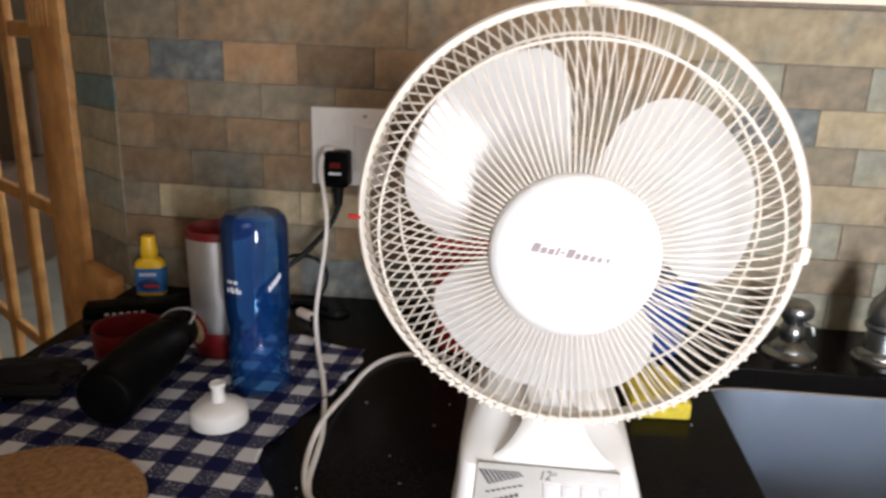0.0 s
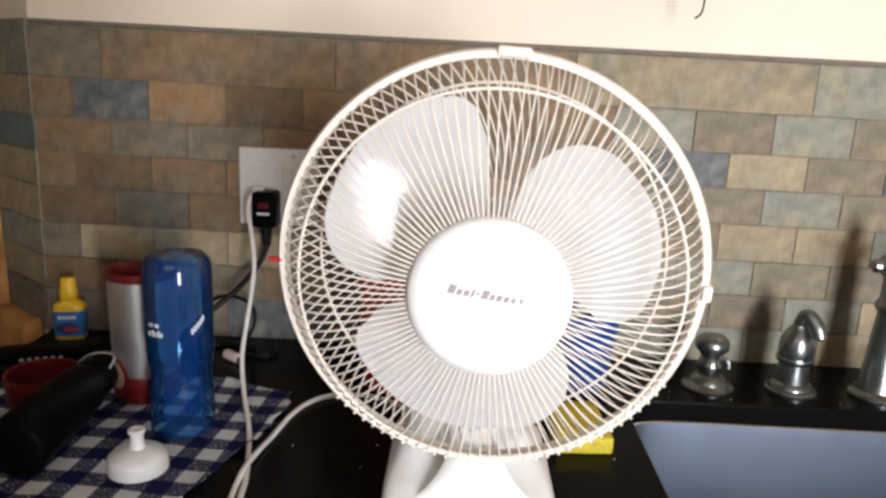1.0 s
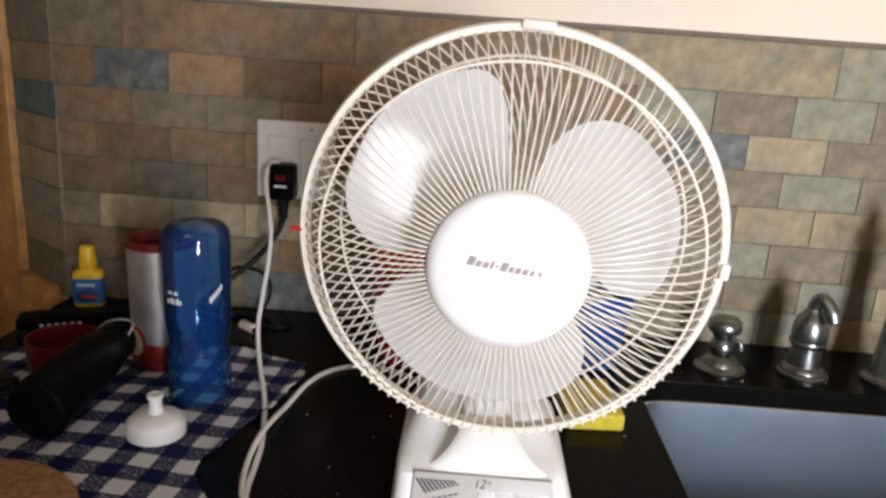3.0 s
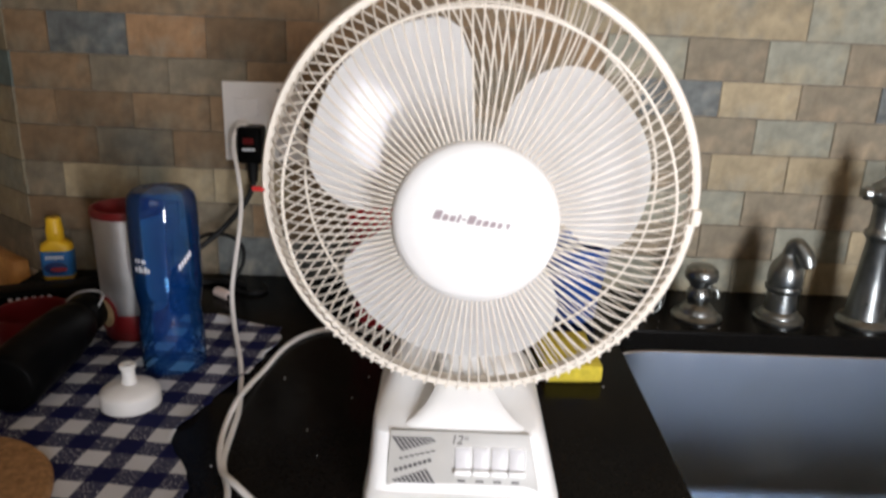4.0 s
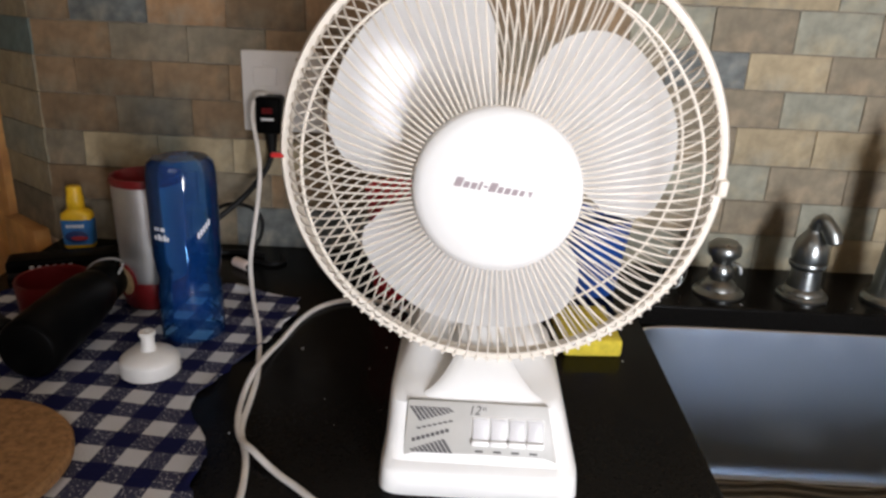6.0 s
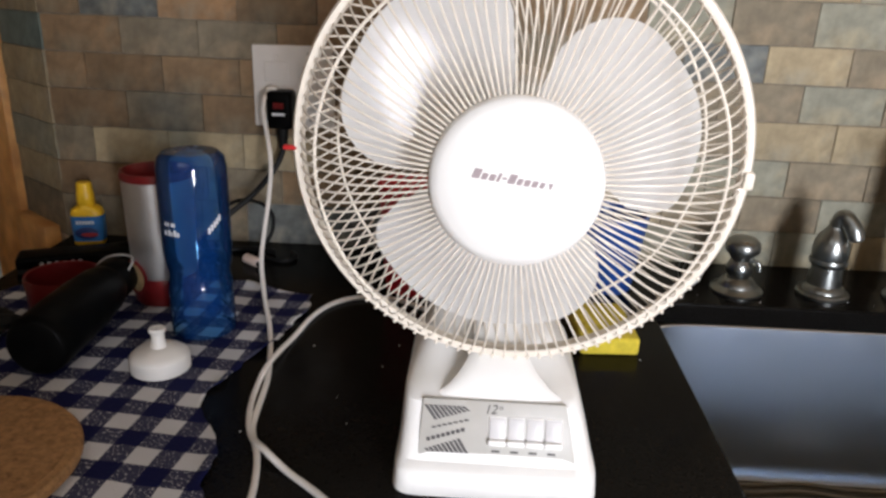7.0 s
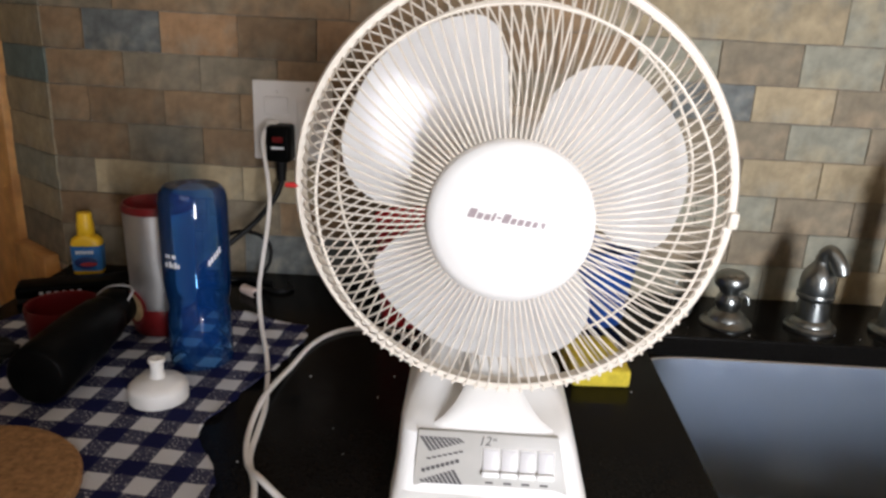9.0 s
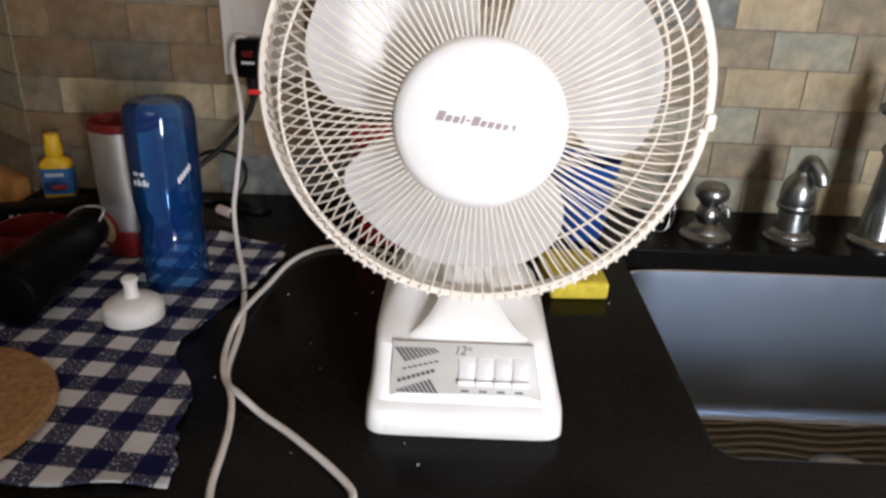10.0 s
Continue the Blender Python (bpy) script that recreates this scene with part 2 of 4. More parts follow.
def lathe(profile, steps=40, bm=None, close=False):
    """Turns (radius, height) pairs round z."""
    bm = bm or bmesh.new()
    rings = []
    for r, z in profile:
        if r < 1e-6:
            rings.append([bm.verts.new((0, 0, z))])
        else:
            rings.append([bm.verts.new((r * math.cos(a), r * math.sin(a), z)) for a in (2 * math.pi * k / steps for k in range(steps))])
    pairs = list(zip(rings, rings[1:]))
    if close:
        pairs.append((rings[-1], rings[0]))
    for a, b in pairs:
        for k in range(steps):
            j = (k + 1) % steps
            f = [a[k % len(a)], a[j % len(a)], b[j % len(b)], b[k % len(b)]]
            f = list(dict.fromkeys(f))
            if len(f) > 2:
                bm.faces.new(f)
    return bm


def sweep(points, radius, sides=8, bm=None, closed=False, radii=None):
    """A round rod along points."""
    bm = bm or bmesh.new()
    pts = [Vector(p) for p in points]
    n = len(pts)
    rings, side = [], None
    for i, p in enumerate(pts):
        a = pts[i - 1] if i or closed else p
        b = pts[(i + 1) % n] if i < n - 1 or closed else p
        d = (b - a).normalized()
        if side is None:
            side = d.orthogonal().normalized()
        side = (side - d * side.dot(d)).normalized()
        up = d.cross(side)
        r = radii[i] if radii else radius
        rings.append([bm.verts.new(p + (side * math.cos(t) + up * math.sin(t)) * r) for t in (2 * math.pi * k / sides for k in range(sides))])
    for a, b in list(zip(rings, rings[1:])) + ([(rings[-1], rings[0])] if closed else []):
        for k in range(sides):
            j = (k + 1) % sides
            bm.faces.new((a[k], a[j], b[j], b[k]))
    if not closed:
        bm.faces.new(rings[0][::-1])
        bm.faces.new(rings[-1])
    return bm


def spline(points, per=8):
    """Points along a smooth curve through the given ones."""
    pts = [Vector(p) for p in points]
    out = []
    for i in range(len(pts) - 1):
        p0, p1, p2, p3 = pts[max(i - 1, 0)], pts[i], pts[i + 1], pts[min(i + 2, len(pts) - 1)]
        for k in range(per):
            t = k / per
            out.append(0.5 * ((2 * p1) + (p2 - p0) * t + (2 * p0 - 5 * p1 + 4 * p2 - p3) * t * t + (3 * p1 - p0 - 3 * p2 + p3) * t ** 3))
    out.append(pts[-1])
    return out


def loft(rings, cap=True, bm=None):
    bm = bm or bmesh.new()
    vs = [[bm.verts.new(p) for p in r] for r in rings]
    for a, b in zip(vs, vs[1:]):
        for k in range(len(a)):
            j = (k + 1) % len(a)
            bm.faces.new((a[k], a[j], b[j], b[k]))
    if cap:
        bm.faces.new(vs[0][::-1])
        bm.faces.new(vs[-1])
    return bm


def oval(cx, cy, hx, hy, z, power=3.0, n=48):
    """A rounded rectangle as a ring of points at height z."""
    out = []
    for k in range(n):
        a = 2 * math.pi * k / n
        c, s = math.cos(a), math.sin(a)
        out.append((cx + hx * math.copysign(abs(c) ** (2 / power), c), cy + hy * math.copysign(abs(s) ** (2 / power), s), z))
    return out


def text_mesh(body, size, depth=0.0002, shear=0.0):
    cu = bpy.data.curves.new("txt", "FONT")
    cu.body, cu.size, cu.extrude, cu.shear = body, size, depth, shear
    cu.align_x = "CENTER"
    ob = bpy.data.objects.new("txt", cu)
    me = bpy.data.meshes.new_from_object(ob)
    bm = bmesh.new()
    bm.from_mesh(me)
    bpy.data.objects.remove(ob)
    bpy.data.curves.remove(cu)
    bpy.data.meshes.remove(me)
    return bm


def moved(bm, m):
    bmesh.ops.transform(bm, matrix=m, verts=bm.verts)
    return bm


# ---- the room ----
CORNER = Vector((-0.665, 0, 0))
ALONG = Vector((-0.79, 0.61, 0)).normalized()
OUT = Vector((-ALONG.y, ALONG.x, 0))
if OUT.y > 0:
    OUT = -OUT
DIAG = Matrix(((-ALONG.x, -OUT.x, 0, CORNER.x), (-ALONG.y, -OUT.y, 0, CORNER.y), (0, 0, 1, 0), (0, 0, 0, 1)))  # x runs back to the corner, y into the wall
TILE_TOP = 0.4505
FLOOR_Z, CEIL_Z = -0.91, 1.55


def structure(name, bm, mat, label, category, smooth=False):
    return tagged(part(name, bm, mat, None, label, smooth), category=category, kind="structure")


structure("floor", box(-5.1, -2.6, 1.3, 3.2, FLOOR_Z - 0.1, FLOOR_Z, bm=box(-2.6, 2.4, -2.9, 3.2, FLOOR_Z - 0.1, FLOOR_Z)), FLOORING, "brown wooden kitchen floor", "floor")
structure("ceiling", box(-5.1, -2.6, 1.3, 3.2, CEIL_Z, CEIL_Z + 0.1, bm=box(-2.6, 2.4, -2.9, 3.2, CEIL_Z, CEIL_Z + 0.1)), CEILING, "unseen brown ceiling, kept dark to limit bounce", "ceiling")
structure("wall_north", box(-0.655, 2.4, 0.006, 0.14, FLOOR_Z, CEIL_Z), PAINT, "cream painted kitchen wall above a stone backsplash", "wall")
structure("wall_east", box(2.3, 2.4, -2.8, 0.006, FLOOR_Z, CEIL_Z), ROOM, "unseen tan side wall, kept dark to limit bounce", "wall")


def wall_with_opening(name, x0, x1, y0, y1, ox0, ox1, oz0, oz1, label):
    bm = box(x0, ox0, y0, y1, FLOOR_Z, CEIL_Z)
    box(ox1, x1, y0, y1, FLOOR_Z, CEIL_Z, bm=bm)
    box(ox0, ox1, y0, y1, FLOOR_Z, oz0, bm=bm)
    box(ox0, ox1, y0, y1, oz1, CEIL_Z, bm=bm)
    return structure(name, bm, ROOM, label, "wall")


wall_with_opening("wall_south", -2.5, 2.3, -2.7, -2.6, 0.53, 1.03, -0.26, 0.86, "unseen tan wall with a window, kept dark to limit bounce")
structure("wall_west", box(-2.5, -2.4, -2.6, 1.3, FLOOR_Z, CEIL_Z), ROOM, "unseen tan side wall, kept dark to limit bounce", "wall")
structure("wall_next_room_south", box(-5.0, -2.4, 1.3, 1.4, FLOOR_Z, CEIL_Z), FARWALL, "brown wall of the next room", "wall")
structure("wall_next_room_west", box(-5.1, -5.0, 1.3, 3.1, FLOOR_Z, CEIL_Z), FARWALL, "brown end wall of the next room", "wall")
# unseen wall added to keep window light off the left, open for the fill
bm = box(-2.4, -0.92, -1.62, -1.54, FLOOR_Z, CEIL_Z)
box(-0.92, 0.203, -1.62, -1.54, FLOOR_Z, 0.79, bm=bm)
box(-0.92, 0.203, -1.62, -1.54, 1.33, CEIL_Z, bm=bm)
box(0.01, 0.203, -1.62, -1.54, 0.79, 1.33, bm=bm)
structure("wall_partition", bm, ROOM, "unseen tan blocker wall with an opening for the fill", "wall")
# opening made so that the next room's fill lamp can shine in
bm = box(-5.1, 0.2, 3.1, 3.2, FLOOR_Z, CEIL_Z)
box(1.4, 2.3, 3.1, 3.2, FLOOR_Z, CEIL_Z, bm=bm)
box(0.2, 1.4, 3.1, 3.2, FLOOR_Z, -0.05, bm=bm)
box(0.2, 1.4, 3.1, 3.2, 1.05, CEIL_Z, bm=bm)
structure("wall_far", bm, FARWALL, "brown wall of the next room with an opening for fill", "wall")
win = tagged(new("window_1"), "white framed window with muntins", "window", kind="structure")
win.matrix_world = pose(0.53, -2.65, -0.26)
for x0, x1, z0, z1 in ((0, 0.50, 0, 0.03), (0, 0.50, 1.09, 1.12), (0, 0.03, 0.03, 1.09), (0.47, 0.50, 0.03, 1.09)):
    part("window_frame", box(x0, x1, -0.03, 0.03, z0, z1, 0.004), WHITEPLASTIC, win)
part("muntin", box(0.24, 0.26, -0.012, 0.012, 0.03, 1.09, 0.003), WHITEPLASTIC, win)
for k in range(3):
    part("muntin", box(0.03, 0.47, -0.014, 0.014, 0.285 + 0.265 * k, 0.305 + 0.265 * k, 0.003), WHITEPLASTIC, win)

# the angled wall with the tiled return and the glazed door
strip_len = 0.152


def diagonal(bm):
    return moved(bm, DIAG)


structure("wall_diagonal", diagonal(box(-strip_len - 0.005, 0.0, 0.006, 0.09, FLOOR_Z, CEIL_Z)), PAINT, "short angled wall beside the glazed door", "wall")
structure("wall_over_door", diagonal(box(-2.2, -strip_len - 0.005, 0.006, 0.09, 1.2, CEIL_Z)), PAINT, "cream painted wall over the glazed door", "wall")
door = tagged(new("door_1"), "closed pine door with small glass panes", "door", kind="structure")
casing = part("stile", diagonal(box(-0.302, -strip_len, -0.012, 0.07, FLOOR_Z, 1.2, 0.004)), PINE, door)
for k in range(5):  # reeding carved into the upper end of the stile
    x = -0.288 + 0.021 * k
    part("reed", diagonal(box(x - 0.0065, x + 0.0065, -0.016, -0.0121, 0.395, 1.2, 0.0018, 2)), PINE, casing)
BARS = ((-0.59, -0.54), (-0.81, -0.76), (-1.30, -1.00))
OPENINGS = ((-0.539, -0.303), (-0.759, -0.591), (-0.999, -0.811))
for x0, x1 in BARS:
    part("muntin", diagonal(box(x0, x1, 0.020, 0.040, FLOOR_Z, 1.2, 0.006)), PINE, door)
for z in (-0.651, -0.304, 0.043, 0.390, 0.737, 1.084):
    for x0, x1 in OPENINGS:
        part("rail", diagonal(box(x0, x1, 0.022, 0.038, z - 0.0155, z + 0.0155, 0.005)), PINE, door)
for x0, x1 in OPENINGS:
    pane = part("pane", diagonal(box(x0, x1, 0.0290, 0.0315, FLOOR_Z, 1.2)), GLASS, door, smooth=False)
    pane.visible_shadow = False
structure("wall_beyond_door", diagonal(box(-2.25, -1.31, 0.006, 0.09, FLOOR_Z, 1.2)), PAINT, "cream painted wall beyond the glazed door", "wall")
structure("sill_trim", diagonal(box(-strip_len + 0.002, -0.030, -0.024, 0.001, -0.06, 0.006, 0.003)), PINE, "pine trim board at the foot of the angled wall", "trim", True)
structure("floor_next_room", box(-4.99, 0.5, 1.41, 3.09, FLOOR_Z + 0.004, FLOOR_Z + 0.02), FARFLOOR, "grey carpet of the next room", "floor")
armchair = thing("armchair", "dark brown armchair seen through the door panes", "armchair", (-2.98, 2.52, FLOOR_Z + 0.02))
part("seat", box(-0.20, 0.20, -0.28, 0.30, 0.16, 0.42, 0.05, 3), FARDARK, armchair)
part("backrest", box(-0.22, 0.22, 0.31, 0.48, 0.10, 1.05, 0.05, 3), FARDARK, armchair)
for x in (-0.26, 0.26):
    part("armrest", box(x - 0.05, x + 0.05, -0.28, 0.30, 0.0, 0.58, 0.03, 3), FARDARK, armchair)
blanket = thing("blanket", "blue folded blanket on the armchair", "blanket", (-2.98, 2.50, FLOOR_Z + 0.445))
part("cloth", box(-0.15, 0.18, -0.26, 0.26, 0.0, 0.12, 0.04, 3), FARBLUE, blanket)

# ---- counter and sink ----
CX0, CX1, CY0 = -0.655, 1.6, -0.70
HX0, HX1, HY0, HY1 = 0.199, 0.95, -0.585, -0.160
SLAB = 0.028
counter = tagged(new("counter"), "polished black granite counter with a sink cut-out", "counter", kind="structure")


def plate_with_hole(x0, x1, y0, y1, hx0, hx1, hy0, hy1, z0, z1, r):
    """A slab with a round-cornered hole."""
    bm = bmesh.new()
    ring = []
    for cx, cy, a0 in ((hx1 - r, hy1 - r, 0), (hx0 + r, hy1 - r, 90), (hx0 + r, hy0 + r, 180), (hx1 - r, hy0 + r, 270)):
        for k in range(7):
            a = radians(a0 + 15 * k)
            ring.append((cx + r * math.cos(a), cy + r * math.sin(a)))
    outer = []
    for i, (x, y) in enumerate(ring):
        q = i // 7
        cornerx, cornery = ((x1, y1), (x0, y1), (x0, y0), (x1, y0))[q]
        k = i % 7
        if q in (0, 2):
            outer.append((cornerx, y) if k < 3 else (x, cornery) if k > 3 else (cornerx, cornery))
        else:
            outer.append((x, cornery) if k < 3 else (cornerx, y) if k > 3 else (cornerx, cornery))
    n = len(ring)
    top_i = [bm.verts.new((x, y, z1)) for x, y in ring]
    top_o = [bm.verts.new((x, y, z1)) for x, y in outer]
    low_i = [bm.verts.new((x, y, z0)) for x, y in ring]
    low_o = [bm.verts.new((x, y, z0)) for x, y in outer]
    for k in range(n):
        j = (k + 1) % n
        bm.faces.new((top_i[k], top_i[j], top_o[j], top_o[k]))
        bm.faces.new((low_i[k], low_i[j], low_o[j], low_o[k]))
        bm.faces.new((top_i[k], top_i[j], low_i[j], low_i[k]))
        bm.faces.new((top_o[k], top_o[j], low_o[j], low_o[k]))
    rim = [e for e in bm.edges if all(v in top_i for v in e.verts)]
    bmesh.ops.bevel(bm, geom=rim, offset=0.003, segments=2, affect="EDGES", profile=0.5)
    return bm


part("slab", plate_with_hole(CX0, CX1, CY0, 0.0045, HX0, HX1, HY0, HY1, -SLAB, 0.0, 0.02), GRANITE, counter, smooth=False)
cab = thing("base_cabinet", "plain pine base cabinet under the counter", "cabinet")
part("side_panel", box(CX0 + 0.02, CX0 + 0.04, CY0 + 0.03, 0.0, FLOOR_Z, -SLAB), PINE, cab)
part("side_panel", box(CX1 - 0.04, CX1 - 0.02, CY0 + 0.03, 0.0, FLOOR_Z, -SLAB), PINE, cab)
part("front_panel", box(CX0 + 0.041, CX1 - 0.041, CY0 + 0.03, CY0 + 0.05, FLOOR_Z, -SLAB), PINE, cab)

sink = thing("sink", "brushed stainless steel undermount kitchen sink", "sink", (0, 0, 0))
rings = []
for inset, z in ((0.0005, -SLAB - 0.0005), (0.0022, -SLAB - 0.0022), (0.0026, -SLAB - 0.012), (0.004, -0.232), (0.006, -0.252), (0.010, -0.2570), (0.10, -0.2585)):
    rings.append(oval((HX0 + HX1) / 2, (HY0 + HY1) / 2, (HX1 - HX0) / 2 - inset, (HY1 - HY0) / 2 - inset, z, 14 if inset < 0.03 else 9, 96))
bm = loft(rings, cap=False)
bm.faces.new([v for v in bm.verts][-96:])
part("basin", bm, STEEL, sink)
part("drain", moved(lathe([(0, -0.002), (0.02, -0.002), (0.036, 0.0), (0.042, 0.003), (0.050, 0.001), (0.050, -0.006)], 40), pose(0.495, -0.300, -0.2515)), NICKEL, sink)
rack = thing("sink_mat", "clear wavy plastic mat lying in the sink", "sink mat", (0, 0, -0.2582))
MATPLASTIC = material("clear_mat_plastic", (0.24, 0.21, 0.155), 0.16, transmission=0.25)
part("mat_sheet", box(HX0 + 0.03, HX1 - 0.03, HY1 - 0.26, HY1 - 0.014, 0.0004, 0.0016, 0.0004, 1), material("mat_sheet_plastic", (0.055, 0.046, 0.031), 0.2, vary=0.2, scale=40), rack, "clear sheet that looks brown over the steel")
for k in range(14):
    y = HY1 - 0.022 - 0.017 * k
    pts = [(HX0 + 0.036 + 0.016 * i, y + 0.0045 * math.sin(i * 0.62 + 0.35 * k), 0.003) for i in range(int((HX1 - HX0 - 0.075) / 0.016))]
    part("ridge", sweep(pts, 0.0027, 6), MATPLASTIC, rack)


# ---- the fan ----
FX, FY, FZ = -0.001, -0.500, 0.2692
fan = thing("desk_fan", "white twelve inch desk fan with an ivory wire guard", "fan", (FX, FY, 0), 0)
HEAD = pose(-0.0020, -0.030, FZ - 0.0035, 93.0, 0, -2.4) @ Matrix.Scale(0.952, 4)  # local z of the head points at the viewer


def head(bm):
    return moved(bm, HEAD)


def polar(r, a, d):
    return (r * math.cos(a), r * math.sin(a), d)


R = 0.1715
FRONT = [(0.055, 0.064), (0.075, 0.066), (0.105, 0.062), (0.132, 0.052), (0.151, 0.036), (0.1625, 0.018), (0.1672, 0.004)]
BACK = [(0.052, -0.062), (0.080, -0.062), (0.110, -0.056), (0.135, -0.044), (0.154, -0.027), (0.166, -0.012), (0.1695, -0.003)]
N_WIRE = 110
guard = part("front_guard_ring", head(sweep([polar(0.147, 2 * math.pi * k / 72, 0.0405) for k in range(72)], 0.0013, 6, closed=True)), IVORY, fan)
prof = spline([(r, 0, d) for r, d in FRONT], 3)
bm = sweep([(p.x, 0, p.z) for p in prof], 0.00078, 5)
wire_mesh = finish("front_wire", head(bm), IVORY, True)
bprof = spline([(r, 0, d) for r, d in BACK], 3)
bpts = []
for p in bprof:
    a = 0.32 * (p.x - 0.052) / 0.12
    bpts.append((p.x * math.cos(a), p.x * math.sin(a), p.z))
back_mesh = finish("rear_wire", head(sweep(bpts, 0.0008, 5)), IVORY, True)
for k in range(N_WIRE):
    spin = HEAD @ Matrix.Rotation(2 * math.pi * (k + 0.5) / N_WIRE, 4, "Z") @ HEAD.inverted()
    for name, me in (("front_wire", wire_mesh), ("rear_wire", back_mesh)):
        w = new(name, me)
        w.parent = fan
        w.matrix_local = spin
part("rear_guard_ring", head(sweep([polar(0.147, 2 * math.pi * k / 72, -0.0335) for k in range(72)], 0.0013, 6, closed=True)), IVORY, fan)
# clamp band where the two halves of the guard meet
band = [(R - 0.0050, -0.0055), (R + 0.0005, -0.0062), (R + 0.0024, -0.0035), (R + 0.0024, 0.0030), (R + 0.0005, 0.0058), (R - 0.0028, 0.0062), (R - 0.0050, 0.0050), (R - 0.0034, 0.0)]
part("clamp_band", head(lathe(band, 120, close=True)), IVORY, fan, "ivory plastic rim band")
bm = bmesh.new()
for k in range(N_WIRE):
    a = 2 * math.pi * (k + 0.5) / N_WIRE
    if 222 < math.degrees(a) < 330:
        box(R - 0.001, R + 0.0027, -0.0012, 0.0012, -0.004, 0.0072, 0.0006, 1, tmp := bmesh.new())
        moved(tmp, Matrix.Rotation(a, 4, "Z"))
        me = bpy.data.meshes.new("tmp")
        tmp.to_mesh(me)
        tmp.free()
        bm.from_mesh(me)
        bpy.data.meshes.remove(me)
part("rim_teeth", head(bm), IVORY, fan)
for ang, w in ((87, 0.013), (-2.5, 0.007)):
    bm = box(R - 0.004, R + 0.0042, -w, w, -0.008, 0.0095, 0.0025, 2)
    part("rim_clip", head(moved(bm, Matrix.Rotation(radians(ang), 4, "Z"))), IVORY, fan)
part("clip_screw", head(moved(lathe([(0, 0.004), (0.003, 0.0035), (0.0038, 0.0), (0.0038, -0.003)], 16), pose(R * math.cos(radians(-5)) - 0.006, R * math.sin(radians(-5)), 0.008))), IVORY, fan)
part("red_clip", head(moved(box(-0.006, 0.006, -0.0019, 0.0019, -0.002, 0.002, 0.0008, 1), pose(-R - 0.004, 0.000, 0.004))), REDBRIGHT, fan, "small bright red plastic clip on the rim")
# hub badge
cap = [(0, 0.0800), (0.02, 0.0797), (0.040, 0.0782), (0.052, 0.0758), (0.0578, 0.0725), (0.0600, 0.0685), (0.0602, 0.0640), (0.0585, 0.0600), (0.050, 0.0585), (0, 0.0585)]
hub = part("hub_cap", head(lathe(cap, 72)), FANWHITE, fan, "white round badge in the middle of the guard")
bm = bmesh.new()
x = -0.027
for k, w in enumerate((0.0052, 0.0040, 0.0040, 0.0022, 0.0030, 0.0050, 0.0036, 0.0040, 0.0040, 0.0036, 0.0040)):
    tall = 0.0068 if k in (0, 5) else 0.0062 if k == 3 else 0.0016 if k == 4 else 0.0046
    z0 = 0.0022 if k == 4 else 0.0
    d = 0.0801 - 0.0009 * abs((x + w / 2) / 0.027) ** 2
    box(x, x + w, z0 + 0.0030, z0 + 0.0030 + tall, d - 0.001, d + 0.0002, 0.0003, 1, bm)
    x += w + 0.0011
for v in bm.verts:
    v.co.x += 0.28 * (v.co.y - 0.005)
part("badge_print", head(moved(bm, pose(-0.003, 0.0005, 0, 0, 0, -6.5))), GREYINK, hub, "faint grey-brown printed lettering bars")


def blade(a0, span, lag, size, depth, rise, lean):
    """One moulded blade: a straight edge, a broad round outer end and a twist."""
    nr, na = 16, 30
    bm = bmesh.new()
    grid = []
    for j in range(na + 1):
        t = j / na
        a = a0 + span * t
        if t < 0.13:
            rmax = 0.100 + 0.035 * math.sqrt(1 - (1 - t / 0.13) ** 2)
        elif t < 0.62:
            rmax = 0.135 + 0.005 * math.sin(math.pi * (t - 0.13) / 0.49)
        else:
            q = (t - 0.62) / 0.38
            rmax = 0.052 + 0.083 * math.sqrt(max(0.0, 1 - q ** 2.2))
        row = []
        for i in range(nr + 1):
            r = 0.034 + (rmax - 0.034) * i / nr
            d = depth + rise * t + lean * r + 0.006 * (r / 0.14) ** 2 - 0.004 * math.sin(math.pi * t) * (r / 0.14) + 0.008 * (r / 0.14) * (t - 0.5)
            row.append(bm.verts.new(polar(r * size, a + lag * (1 - t) * (1 - i / nr), d)))
        grid.append(row)
    for j in range(na):
        for i in range(nr):
            bm.faces.new((grid[j][i], grid[j + 1][i], grid[j + 1][i + 1], grid[j][i + 1]))
    bmesh.ops.solidify(bm, geom=bm.faces[:], thickness=0.0018)
    return head(bm)


for k in range(3):
    part("blade", blade(radians((95, 207, 334)[k]), radians((96, 111, 102)[k]), radians((0, 0, 15)[k]), (1.05, 1.05, 1.0)[k], *((-0.041, 0.0285, 0.172), (-0.025, 0.030, 0.05), (-0.015, 0.028, -0.09))[k]), BLADE, fan, "glossy white fan blade")
part("blade_hub", head(lathe([(0, 0.034), (0.02, 0.034), (0.036, 0.031), (0.040, 0.024), (0.040, -0.024), (0.03, -0.03), (0, -0.03)], 40)), FANWHITE, fan)
part("motor_housing", head(lathe([(0, -0.064), (0.046, -0.064), (0.052, -0.070), (0.054, -0.10), (0.050, -0.135), (0.036, -0.155), (0, -0.160)], 40)), FANWHITE, fan)
part("motor_shaft", head(lathe([(0, -0.03), (0.006, -0.03), (0.006, -0.064), (0, -0.064)], 16)), STEEL, fan)

# base: broad wedge, sloping neck, control panel and keys
def base_ring(z, hx, y0, y1, power):
    return oval(-0.0055 - 0.105 * max(0.0, z - 0.03), (y0 + y1) / 2 - FY, hx, (y1 - y0) / 2, z, power, 56)


